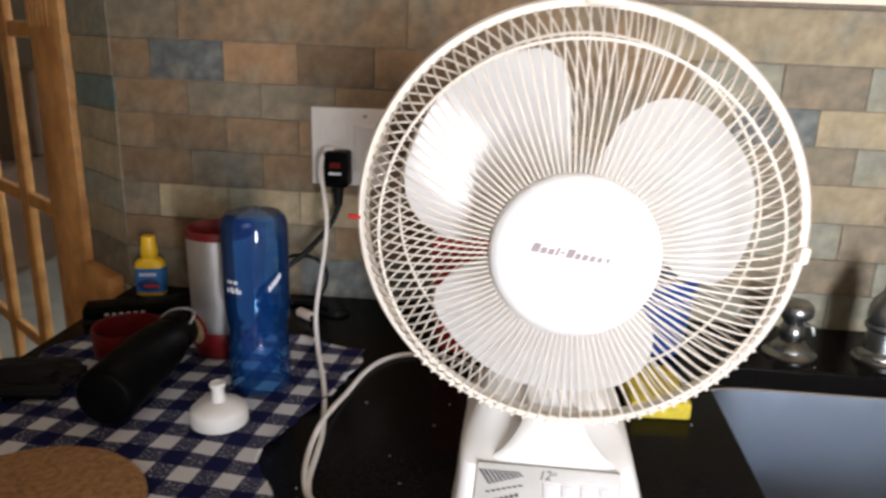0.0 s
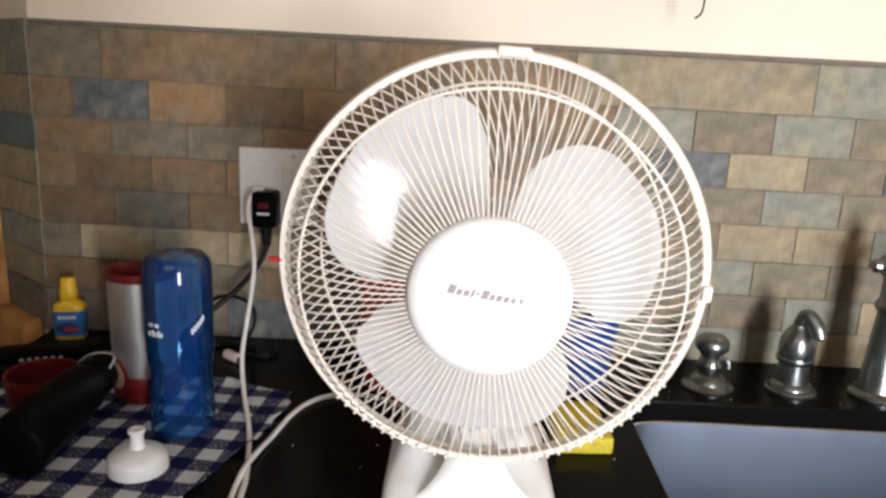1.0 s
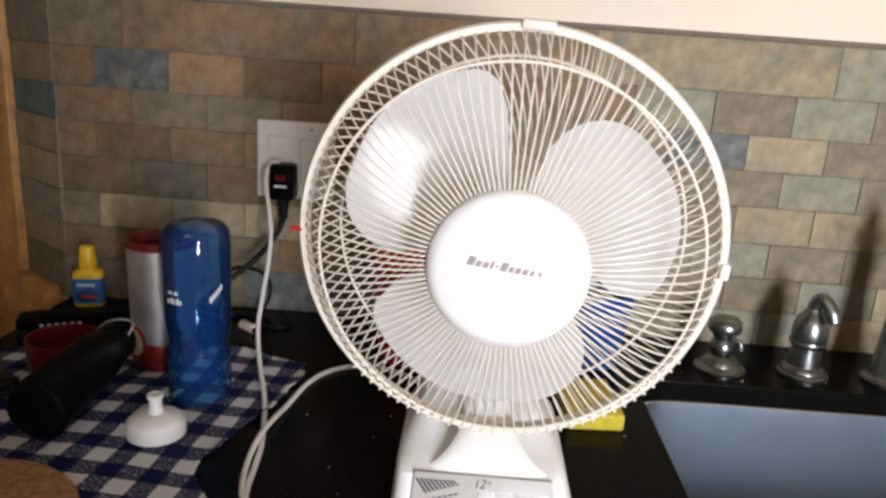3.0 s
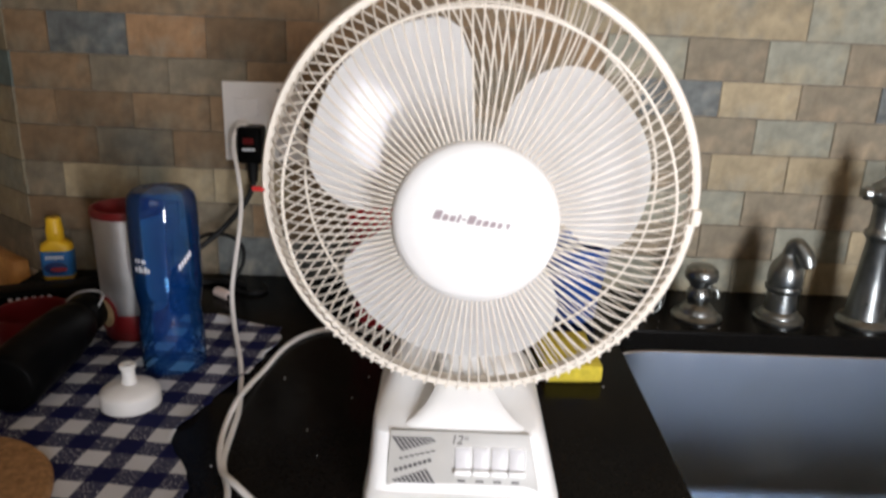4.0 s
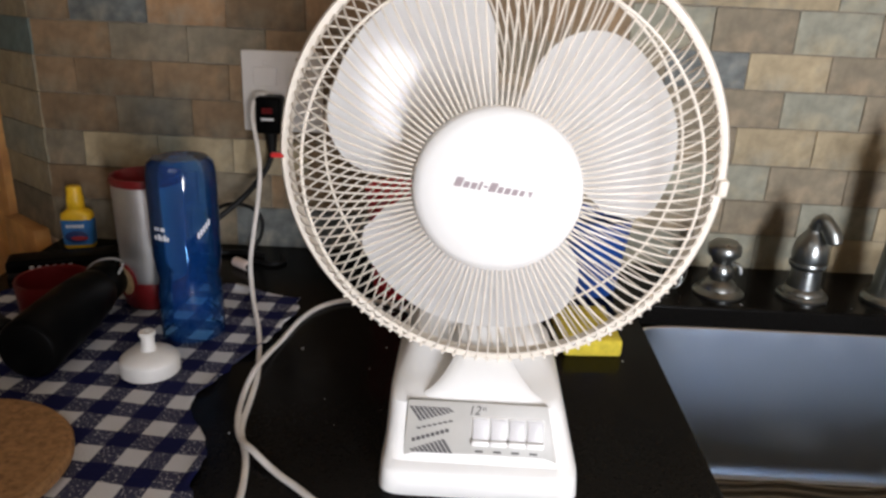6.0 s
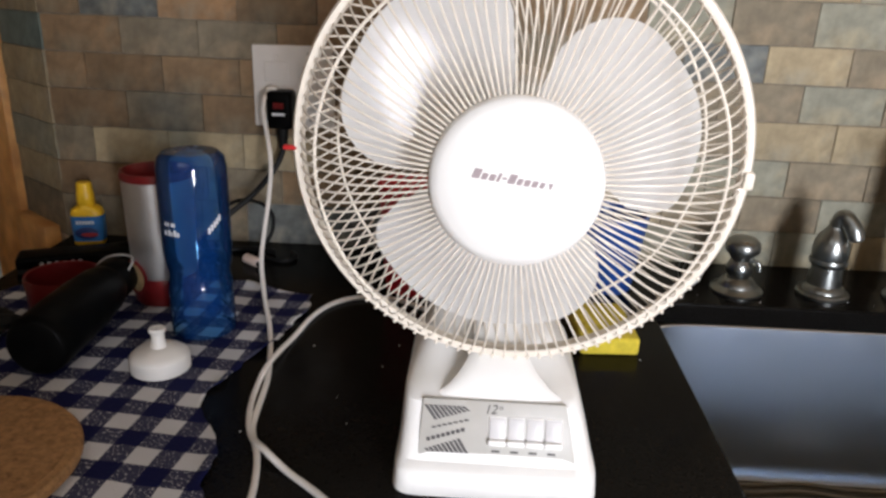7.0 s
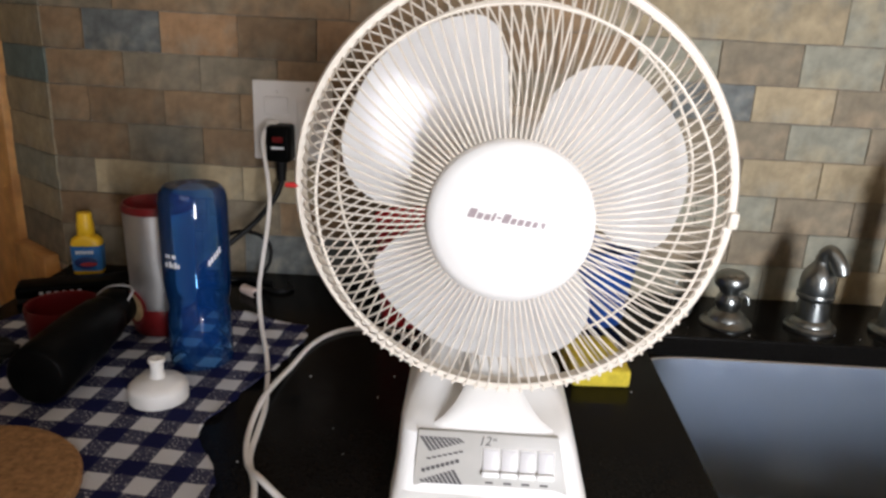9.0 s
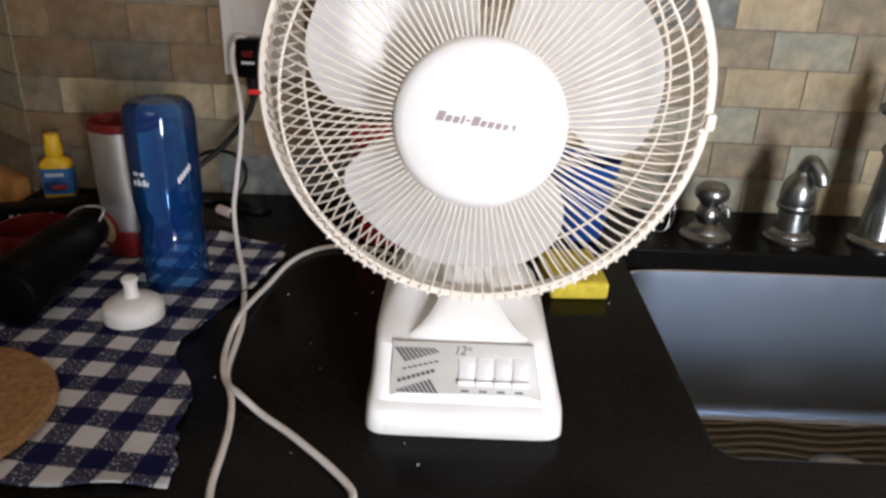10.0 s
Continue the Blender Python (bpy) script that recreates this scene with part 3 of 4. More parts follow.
rings = [base_ring(*r) for r in ((0.0, 0.0815, -0.576, -0.384, 12), (0.0015, 0.0825, -0.577, -0.383, 12), (0.0190, 0.0812, -0.576, -0.383, 12), (0.0230, 0.0802, -0.5735, -0.384, 12), (0.0262, 0.0792, -0.5665, -0.385, 12),
                                (0.050, 0.0756, -0.556, -0.387, 9), (0.070, 0.0718, -0.550, -0.390, 9), (0.0745, 0.0706, -0.543, -0.391, 8), (0.0785, 0.0678, -0.525, -0.392, 6.5), (0.088, 0.0622, -0.503, -0.393, 5),
                                (0.104, 0.0538, -0.482, -0.396, 4.2), (0.124, 0.0455, -0.465, -0.400, 3.6), (0.144, 0.0395, -0.453, -0.404, 3.2), (0.160, 0.034, -0.445, -0.41, 2.8))]
base = part("base", loft(rings), FANWHITE, fan)
bm = bmesh.new()
rows = []
for y, z, hw in ((-0.5478, 0.0700, 0.0620), (-0.5455, 0.0748, 0.0575), (-0.5420, 0.0800, 0.0500), (-0.5375, 0.0858, 0.0405), (-0.5325, 0.0912, 0.0325), (-0.526, 0.0970, 0.0262), (-0.516, 0.1035, 0.0215), (-0.503, 0.1120, 0.0188),
                 (-0.488, 0.1240, 0.0178), (-0.474, 0.1420, 0.0175), (-0.463, 0.1650, 0.0175), (-0.456, 0.1900, 0.0175), (-0.453, 0.2250, 0.0175)):
    row = []
    for k in range(17):
        t = -1 + 2 * k / 16
        drop = 0.006 * abs(t) ** 4
        row.append(bm.verts.new((-0.0040 - 0.05 * (z - 0.072) + hw * t, y - FY + drop * min(1, max(0, (z - 0.085) / 0.02)), z - drop * (1 - min(1, max(0, (z - 0.085) / 0.02))))))
    rows.append(row)
for a, b in zip(rows, rows[1:]):
    for k in range(16):
        bm.faces.new((a[k], a[k + 1], b[k + 1], b[k]))
bmesh.ops.recalc_face_normals(bm, faces=bm.faces)
if sum(f.normal.y for f in bm.faces) > 0:
    bmesh.ops.reverse_faces(bm, faces=bm.faces)
bmesh.ops.solidify(bm, geom=bm.faces[:], thickness=0.004)
part("neck", bm, FANWHITE, fan, "white flared neck that sweeps up to the motor")
# the panel leans with the front of the base
PANEL_AT = Matrix.Translation((-0.0125, -0.5565 - FY, 0.0505)) @ Matrix.Rotation(radians(-17.0), 4, "X")
bm = box(-0.0550, 0.0705, -0.0015, 0.014, -0.0252, 0.0242, 0.0012, 2)
for v in bm.verts:  # narrower towards the top
    f = (v.co.z + 0.024) / 0.0475
    v.co.x += (0.0028 if v.co.x < 0 else -0.0095) * f
panel = part("control_panel", moved(bm, PANEL_AT), PANEL, fan, "silver-grey control panel film")


def on_panel(bm):
    return moved(bm, PANEL_AT @ Matrix.Diagonal((1.07, 1, 1.12, 1)))


for k in range(4):
    x = 0.0004 + 0.0137 * k
    bm = box(x, x + 0.0133, -0.0072, 0.0, -0.0092, -0.0048, 0.0014, 2)
    box(x + 0.0001, x + 0.0132, -0.0022, 0.0, -0.0055, 0.0112, 0.0006, 1, bm)
    key = part("push_button", on_panel(bm), FANWHITE, panel, "white push button")
    bm = box(x + 0.0008, x + 0.0125, -0.0040, -0.0020, -0.0051, 0.0102, 0.0008, 2)
    for v in bm.verts:
        if v.co.y < -0.003:
            v.co.y += 0.0014 * max(0.0, (v.co.z + 0.005) / 0.015)
    part("button_face", on_panel(bm), KEYSHADE, key, "finger face coloured pale grey for its shade")
    part("button_caption", on_panel(box(x + 0.003, x + 0.009, -0.0019, -0.001, -0.0146, -0.0132)), INK, panel)
bm = text_mesh("12", 0.0095, shear=0.25)
part("size_print", on_panel(moved(bm, pose(0.0016, -0.0017, 0.0128, 90, 0, 0))), INK, panel, "dark printed number twelve")
for x in (0.0081, 0.0098):
    part("inch_mark", on_panel(box(x, x + 0.0007, -0.0019, -0.001, 0.0160, 0.0185)), INK, panel)
bm = bmesh.new()
for k in range(9):  # two slanted fans of stripes
    q = bmesh.new()
    bmesh.ops.create_cube(q, size=1)
    hgt = 0.0104 - 0.0009 * k
    for v in q.verts:
        top = v.co.z > 0
        v.co = (-0.0425 + 0.0032 * k + v.co.x * 0.0025 + (-0.0040 if top else 0.0040) * (1 - 0.05 * k), -0.0017 + v.co.y * 0.0004, 0.0170 - (0 if top else hgt))
    me = bpy.data.meshes.new("tmp")
    q.to_mesh(me)
    bm.from_mesh(me)
    q.free()
    bpy.data.meshes.remove(me)
part("stripe_print", on_panel(bm), INK, panel, "dark slanted printed stripes")
bm = bmesh.new()
for k in range(9):
    q = bmesh.new()
    bmesh.ops.create_cube(q, size=1)
    hgt = 0.0022 + 0.0010 * k
    for v in q.verts:
        top = v.co.z > 0
        v.co = (-0.0440 + 0.0032 * k + v.co.x * 0.0025 + (-0.0030 if top else 0.0034) * (0.4 + 0.08 * k), -0.0017 + v.co.y * 0.0004, -0.0165 + (hgt if top else 0))
    me = bpy.data.meshes.new("tmp")
    q.to_mesh(me)
    bm.from_mesh(me)
    q.free()
    bpy.data.meshes.remove(me)
part("stripe_print", on_panel(bm), INK, panel, "dark slanted printed stripes")
bm = bmesh.new()
for k in range(7):
    box(-0.0415 + 0.0040 * k, -0.0415 + 0.0040 * k + 0.0032, -0.0019, -0.001, 0.0006 + 0.0010 * k, 0.0018 + 0.0010 * k, bm=bm)
for k in range(8):
    box(-0.0450 + 0.0036 * k, -0.0450 + 0.0036 * k + 0.0028, -0.0019, -0.001, -0.0088 + 0.0011 * k, -0.0062 + 0.0011 * k, bm=bm)
part("line_print", on_panel(bm), INK, panel)

# ---- things on the counter ----
TZ = 0.0035  # top of the tea towel


def tea_towel():
    """A cloth with a ragged outline, ripples and a turned-up front corner."""
    right = [(-0.655, -0.217), (-0.62, -0.226), (-0.585, -0.240), (-0.560, -0.234), (-0.535, -0.243), (-0.500, -0.262), (-0.470, -0.279), (-0.445, -0.285), (-0.41, -0.274), (-0.37, -0.262), (-0.339, -0.250), (-0.30, -0.240), (-0.26, -0.233), (-0.196, -0.235), (-0.15, -0.30)]
    nx, ny = 70, 84
    bm = bmesh.new()
    uvl = bm.loops.layers.uv.new("UVMap")
    rows = []
    ys = [p[0] for p in right]
    xs = [p[1] for p in right]
    for j in range(ny + 1):
        row = []
        for i in range(nx + 1):
            s = i / nx
            y0 = -0.652 + (0.428 + 0.02) * (j / ny) * 1.0
            xl = -0.622 + 0.012 * math.sin(j * 0.23)
            back = -0.222 + 0.072 * min(1, s / 0.62) if s < 0.62 else -0.150 - 0.046 * (s - 0.62) / 0.38
            front = -0.638 - 0.016 * s - 0.004 * math.sin(11 * s)
            y = front + (back - front) * j / ny
            xr = float(np.interp(y, ys, xs)) + 0.003 * math.sin(70 * y) + 0.005 * noise.noise(Vector((y * 60, 3.0, 1.0)))
            x = xl + (xr - xl) * s
            n = noise.noise(Vector((x * 9, y * 9, 0.3)))
            z = 0.0016 + 0.0030 * max(0, n) + 0.0022 * max(0, noise.noise(Vector((x * 30, y * 30, 4))))
            edge = min(s, 1 - s, j / ny, 1 - j / ny)
            if edge < 0.03:
                z += 0.0060 * (1 - edge / 0.03) * max(0.0, 0.35 + 0.45 * math.sin(60 * (x + y)) + 0.5 * noise.noise(Vector((x * 26, y * 26, 7))))
            row.append(bm.verts.new((x, y, z)))
        rows.append(row)
    ca, sa = math.cos(radians(5)), math.sin(radians(5))
    for j in range(ny):
        for i in range(nx):
            f = bm.faces.new((rows[j][i], rows[j][i + 1], rows[j + 1][i + 1], rows[j + 1][i]))
            for loop in f.loops:
                x, y = loop.vert.co.x, loop.vert.co.y
                x += 0.006 * noise.noise(Vector((x * 7, y * 7, 9)))
                y += 0.006 * noise.noise(Vector((x * 7, y * 7, 19)))
                loop[uvl].uv = (x * ca - y * sa + 1, x * sa + y * ca + 1)
    ob = part("tea_towel", bm, GINGHAM, None, "navy and white gingham cotton tea towel spread on the counter")
    solid = ob.modifiers.new("thickness", "SOLIDIFY")
    solid.thickness = 0.0013
    return tagged(ob, category="towel")


tea_towel()

bottle = thing("sports_bottle", "upturned clear blue plastic sports bottle drying on the towel", "bottle", (-0.335, -0.31, TZ))
shell = [(0.0315, 0.0), (0.0345, 0.002), (0.0352, 0.008), (0.0350, 0.050), (0.0342, 0.062), (0.0325, 0.069), (0.0330, 0.075), (0.0350, 0.084), (0.0365, 0.100), (0.0370, 0.168), (0.0366, 0.190), (0.0345, 0.2005), (0.029, 0.2060), (0.020, 0.2070), (0.012, 0.2050), (0, 0.2045)]
part("bottle_shell", lathe(shell, 56), BLUECLEAR, bottle)
bm = bmesh.new()


def round_label(bm, r, a0, a1, z0, z1, n=8, thick=0.0003):
    inn, outr = [], []
    for k in range(n + 1):
        a = a0 + (a1 - a0) * k / n
        for z in (z0, z1):
            outr.append(bm.verts.new(((r + thick) * math.cos(a), (r + thick) * math.sin(a), z)))
    for k in range(n):
        bm.faces.new((outr[2 * k], outr[2 * k + 2], outr[2 * k + 3], outr[2 * k + 1]))
    return bm


for k, (a, w) in enumerate(((-126, 6), (-117, 5), (-111, 3), (-106, 5), (-100, 4))):
    round_label(bm, 0.0371, radians(a), radians(a + w), 0.122, 0.127 + 0.002 * (k % 2))
for a, w in ((-124, 4), (-118, 4), (-110, 8)):
    round_label(bm, 0.0371, radians(a), radians(a + w), 0.1325, 0.1365)
part("bottle_print", bm, WHITEINK, bottle, "white printed lettering bars", smooth=False)
bm = bmesh.new()
for k in range(5):
    round_label(bm, 0.0371, radians(-50 + 5 * k), radians(-46 + 5 * k), 0.124 + 0.003 * k, 0.131 + 0.003 * k, 2)
part("bottle_logo", bm, WHITEINK, bottle, "white slanted printed mark", smooth=False)

mug = thing("travel_mug", "satin steel travel mug with dark red rim, without its lid", "mug", (-0.413, -0.224, TZ))
part("mug_foot", lathe([(0, 0), (0.036, 0), (0.038, 0.003), (0.0385, 0.030), (0.0375, 0.034), (0, 0.034)], 48), REDPLASTIC, mug, "dark red foot")
part("mug_body", lathe([(0.0370, 0.034), (0.0385, 0.040), (0.0405, 0.149), (0.0405, 0.1535), (0.0365, 0.1535), (0.035, 0.05), (0, 0.045), (0, 0.034)], 56), CANSTEEL, mug)
part("mug_rim", lathe([(0.0400, 0.1535), (0.0420, 0.1545), (0.0424, 0.1590), (0.0412, 0.1630), (0.0388, 0.1635), (0.0368, 0.158), (0.0348, 0.135), (0.0335, 0.060), (0, 0.055), (0, 0.050), (0.0352, 0.055), (0.0364, 0.1534)], 56), REDPLASTIC, mug, "dark red rim and lining")
bm = sweep([(0.0398 * math.cos(radians(-128 + 26 * math.cos(t))), 0.0398 * math.sin(radians(-128 + 26 * math.cos(t))), 0.036 + 0.020 * math.sin(t)) for t in (2 * math.pi * k / 32 for k in range(32))], 0.0022, 6, closed=True)
fill = bmesh.new()
around = [fill.verts.new((0.0398 * math.cos(radians(-128 + 25 * math.cos(t))), 0.0398 * math.sin(radians(-128 + 25 * math.cos(t))), 0.036 + 0.019 * math.sin(t))) for t in (2 * math.pi * k / 32 for k in range(32))]
middle = fill.verts.new((0.0402 * math.cos(radians(-128)), 0.0402 * math.sin(radians(-128)), 0.036))
for k in range(32):
    fill.faces.new((around[k], around[(k + 1) % 32], middle))
part("emblem_disc", fill, material("tan_emblem", (0.36, 0.25, 0.13), 0.5, vary=0.3, scale=120), mug, "tan emblem disc")
part("emblem_ring", bm, REDPLASTIC, mug, "dark red ring emblem")

lid = thing("mug_lid", "dark red plastic mug lid lying upside down on the towel", "lid", (-0.522, -0.265, TZ))
part("lid_shell", lathe([(0, 0), (0.036, 0), (0.040, 0.004), (0.0425, 0.038), (0.0415, 0.041), (0.0395, 0.040), (0.037, 0.008), (0, 0.007)], 48), REDPLASTIC, lid)
part("lid_gasket", lathe([(0.012, 0.008), (0.030, 0.008), (0.030, 0.014), (0.026, 0.016), (0.012, 0.014)], 36, close=True), BLACKPLASTIC, lid, "black rubber gasket inside")

tumbler = thing("black_flask", "black plastic drinking flask lying on its side on the towel", "flask", (-0.455, -0.438, TZ + 0.0325), 1)
prof = [(0, 0.0), (0.026, 0.0), (0.0300, 0.003), (0.0320, 0.009), (0.0324, 0.05), (0.0315, 0.10), (0.0290, 0.135), (0.0250, 0.150), (0.0235, 0.154), (0.0245, 0.158), (0.0245, 0.180), (0.022, 0.184), (0, 0.185)]
part("flask_body", moved(lathe(prof, 48), pose(0, 0, 0, -90, 0, 0) @ pose(0, 0, 0, 1.5, 0, 0)), BLACKPLASTIC, tumbler)
part("carry_loop", sweep(spline([(0.018, 0.165, 0.014), (0.022, 0.178, 0.026), (0.010, 0.190, 0.028), (-0.010, 0.190, 0.026), (-0.020, 0.178, 0.020), (-0.018, 0.165, 0.012)], 6), 0.0016, 6), material("grey_strap", (0.35, 0.34, 0.33), 0.4), tumbler, "thin pale grey carry loop")

pouch = thing("black_pouch", "crumpled black nylon pouch at the counter's end", "pouch", (-0.600, -0.36, TZ))
bm = bmesh.new()
bmesh.ops.create_icosphere(bm, subdivisions=5, radius=1.0)
for v in bm.verts:
    p = v.co.copy()
    n = noise.noise(p * 2.1) * 0.22 + noise.noise(p * 5.0) * 0.10
    p *= 1 + n
    v.co = (p.x * 0.062, p.y * 0.040, max(-0.7, p.z) * 0.015 + 0.0105)
part("pouch_body", moved(bm, pose(0, 0, 0, 0, 0, 15)), BLACKCLOTH, pouch)
part("pouch_flap", sweep(spline([(-0.06, -0.03, 0.012), (-0.03, -0.045, 0.016), (0.02, -0.04, 0.012), (0.06, -0.02, 0.006)], 8), 0.008, 8), BLACKCLOTH, pouch)

case = thing("black_case", "long black case with a row of small white marks", "case", (-0.575, -0.118, 0.0), 24)
part("case_body", box(-0.085, 0.085, -0.022, 0.022, 0.0, 0.020, 0.006, 3), BLACKPLASTIC, case)
part("case_strap", sweep(spline([(-0.08, -0.03, 0.004), (-0.02, -0.034, 0.005), (0.05, -0.028, 0.006), (0.1, -0.01, 0.006)], 8), 0.004, 8), BLACKRUBBER, case)
bm = bmesh.new()
for k in range(6):
    box(-0.055 + 0.0095 * k, -0.050 + 0.0095 * k, -0.0222, -0.0205, 0.0085, 0.0125, bm=bm)
part("case_print", bm, WHITEINK, case, "row of small white marks", smooth=False)

small = thing("yellow_bottle", "small yellow squeeze bottle with a blue label, standing by the wall", "bottle", (-0.608, -0.04, 0), 12)
part("bottle_body", loft([oval(0, 0, hx * 0.80, hy, z, p, 40) for z, hx, hy, p in ((0, 0.0245, 0.012, 4), (0.002, 0.0265, 0.0140, 4), (0.030, 0.0278, 0.0148, 4), (0.048, 0.0280, 0.0145, 3.5), (0.054, 0.0265, 0.0135, 3), (0.058, 0.020, 0.012, 2.6), (0.0605, 0.0125, 0.0108, 2.2))]), YELLOW, small)
part("bottle_cap", loft([oval(0, 0, hx, hx * 0.9, z, 2.2, 28) for z, hx in ((0.0606, 0.0118), (0.062, 0.0125), (0.078, 0.0122), (0.080, 0.0112), (0.092, 0.0106), (0.0945, 0.0092))]), YELLOW, small)
part("label", loft([oval(0, 0, hx * 0.80, hy, z, 4, 40) for z, hx, hy in ((0.007, 0.0272, 0.0147), (0.030, 0.0281, 0.0152), (0.0455, 0.0284, 0.0150))], cap=False), LABELBLUE, small, "blue label")
part("label_swirl", moved(lathe([(0, 0.0006), (0.0115, 0.0006), (0.0125, 0)], 28), pose(0.0, -0.0153, 0.020, 90, 0, 0) @ Matrix.Diagonal((1.3, 0.75, 1, 1))), LABELNAVY, small)
part("label_band", moved(lathe([(0, 0.0012), (0.006, 0.0012), (0.0065, 0)], 24), pose(0.004, -0.0155, 0.018, 90, 0, 0) @ Matrix.Diagonal((1.9, 0.5, 1, 1))), LABELRED, small)
bm = bmesh.new()
for k in range(6):
    box(-0.013 + 0.0043 * k, -0.0098 + 0.0043 * k, -0.0160, -0.0148, 0.034, 0.039, bm=bm)
part("label_print", bm, WHITEINK, small, smooth=False)

capthing = thing("bottle_cap", "white plastic sports bottle cap with spout on the towel", "bottle cap", (-0.346, -0.405, TZ))
part("cap_skirt", moved(lathe([(0, 0.0), (0.0300, 0.0), (0.0318, 0.0015), (0.0320, 0.0150), (0.0310, 0.0180), (0.0270, 0.0215), (0.0180, 0.0250), (0.0110, 0.0268), (0, 0.0268)], 56), Matrix.Scale(0.93, 4)), WHITEPLASTIC, capthing)
part("pull_spout", moved(lathe([(0.0088, 0.0269), (0.0085, 0.030), (0.0072, 0.033), (0.0070, 0.043), (0.0088, 0.0445), (0.0092, 0.0475), (0.0080, 0.0490), (0.0035, 0.0485), (0.0032, 0.0455), (0, 0.0450)], 28), Matrix.Scale(0.93, 4)), WHITEPLASTIC, capthing)

trivet = thing("cork_trivet", "round brown cork trivet lying on the towel", "trivet", (-0.443, -0.590, TZ + 0.001))
bm = lathe([(0, 0.0), (0.097, 0.0), (0.1005, 0.002), (0.1010, 0.008), (0.0985, 0.0115), (0.094, 0.0122), (0.0, 0.0122)], 72)
part("cork_disc", bm, CORK, trivet)
part("edge_groove", lathe([(0.0895, 0.0121), (0.0905, 0.0127), (0.0930, 0.0127), (0.0940, 0.0121)], 72), CORK, trivet)

sponge = thing("sponge", "yellow kitchen sponge lying behind the fan", "sponge", (0.121, -0.268, 0), 3)
bm = box(-0.033, 0.033, -0.050, 0.050, 0, 0.021, 0.004, 2)
bmesh.ops.subdivide_edges(bm, edges=bm.edges[:], cuts=3, use_grid_fill=True)
for v in bm.verts:
    v.co += Vector((1, 1, 0.8 if v.co.z > 0.01 else 0)) * 0.0012 * noise.noise(v.co * 70)
part("foam", bm, SPONGE, sponge)

cup = thing("blue_cup", "blue plastic cup standing behind the fan", "cup", (0.149, -0.115, 0))
part("cup_wall", lathe([(0, 0), (0.030, 0), (0.033, 0.003), (0.047, 0.105), (0.0485, 0.108), (0.0465, 0.109), (0.045, 0.105), (0.031, 0.006), (0, 0.006)], 48), BLUESOLID, cup)
redcup = thing("red_cup", "red plastic cup standing behind the fan", "cup", (-0.108, -0.150, 0))
part("cup_wall", lathe([(0, 0), (0.036, 0), (0.039, 0.003), (0.049, 0.140), (0.0505, 0.143), (0.0485, 0.144), (0.047, 0.140), (0.037, 0.006), (0, 0.006)], 48), REDCUP, redcup)
loop = thing("wire_loop", "thin pale wire loop standing by the soap dispenser", "wire loop", (0.266, -0.098, 0), 20)
for w, h in ((0.020, 0.034), (0.013, 0.027)):
    part("strand", sweep([(w * math.cos(t), 0.004 * math.sin(2 * t), h + 0.001 + h * math.sin(t)) for t in (2 * math.pi * k / 36 for k in range(36))], 0.0006, 6, closed=True), NICKEL, loop)

stub = thing("plastic_cap", "small pinkish white plastic piece on the counter", "plastic piece", (-0.345, -0.098, 0), -38)
part("piece_body", moved(lathe([(0, 0), (0.0062, 0.0), (0.007, 0.001), (0.007, 0.027), (0.0055, 0.029), (0, 0.029)], 24), pose(-0.014, 0, 0.007, 0, 90, 0)), PINKWHITE, stub)
part("piece_end", moved(lathe([(0, 0), (0.004, 0.0), (0.004, 0.010), (0, 0.010)], 16), pose(0.0152, 0, 0.0055, 0, 90, 0)), BLACKPLASTIC, stub)


# ---- taps ----
soap = thing("soap_dispenser", "brushed nickel soap dispenser with a round cap on the counter", "soap dispenser", (0.328, -0.104, 0))
part("flange", lathe([(0, 0), (0.034, 0), (0.0345, 0.003), (0.032, 0.006), (0.0255, 0.009), (0.024, 0.0130), (0.020, 0.018), (0.0165, 0.021), (0, 0.021)], 48), NICKEL, soap)
part("neck", lathe([(0, 0.021), (0.0135, 0.021), (0.0165, 0.027), (0.0175, 0.034), (0.0150, 0.041), (0.0125, 0.045), (0.0155, 0.050), (0.0165, 0.054), (0, 0.054)], 40), NICKEL, soap)
part("cap", lathe([(0, 0.054), (0.0200, 0.055), (0.0222, 0.058), (0.0228, 0.064), (0.0215, 0.070), (0.0160, 0.0755), (0.008, 0.0775), (0, 0.078)], 44), NICKEL, soap)
part("spout", sweep(spline([(0.008, -0.008, 0.047), (0.016, -0.012, 0.046), (0.020, -0.014, 0.042), (0.021, -0.015, 0.034)], 6), 0.0030, 10), NICKEL, soap)

lever = thing("tap_handle", "brushed nickel lever tap handle on the counter", "tap", (0.443, -0.104, 0))
part("flange", lathe([(0, 0), (0.0330, 0), (0.0335, 0.004), (0.0315, 0.007), (0.0270, 0.008), (0.0255, 0.013), (0.0215, 0.016), (0.0195, 0.042), (0.0235, 0.0455), (0.0245, 0.049), (0.0235, 0.0525), (0, 0.0525)], 48), NICKEL, lever)
part("dome", lathe([(0.0215, 0.0530), (0.0226, 0.057), (0.0230, 0.065), (0.0218, 0.075), (0.0178, 0.085), (0.0120, 0.0925), (0.0085, 0.098), (0.0085, 0.104), (0, 0.104)], 44), NICKEL, lever)
part("lever_arm", sweep(spline([(0.000, -0.002, 0.098), (0.001, -0.005, 0.110), (0.005, -0.010, 0.114), (0.011, -0.016, 0.106), (0.016, -0.021, 0.095), (0.018, -0.024, 0.084)], 6), 0.01, 14,
                        radii=list(np.interp(np.linspace(0, 1, 31), [0, 0.15, 0.35, 0.75, 0.95, 1], [0.007, 0.0090, 0.0086, 0.0108, 0.0095, 0.004]))), NICKEL, lever)



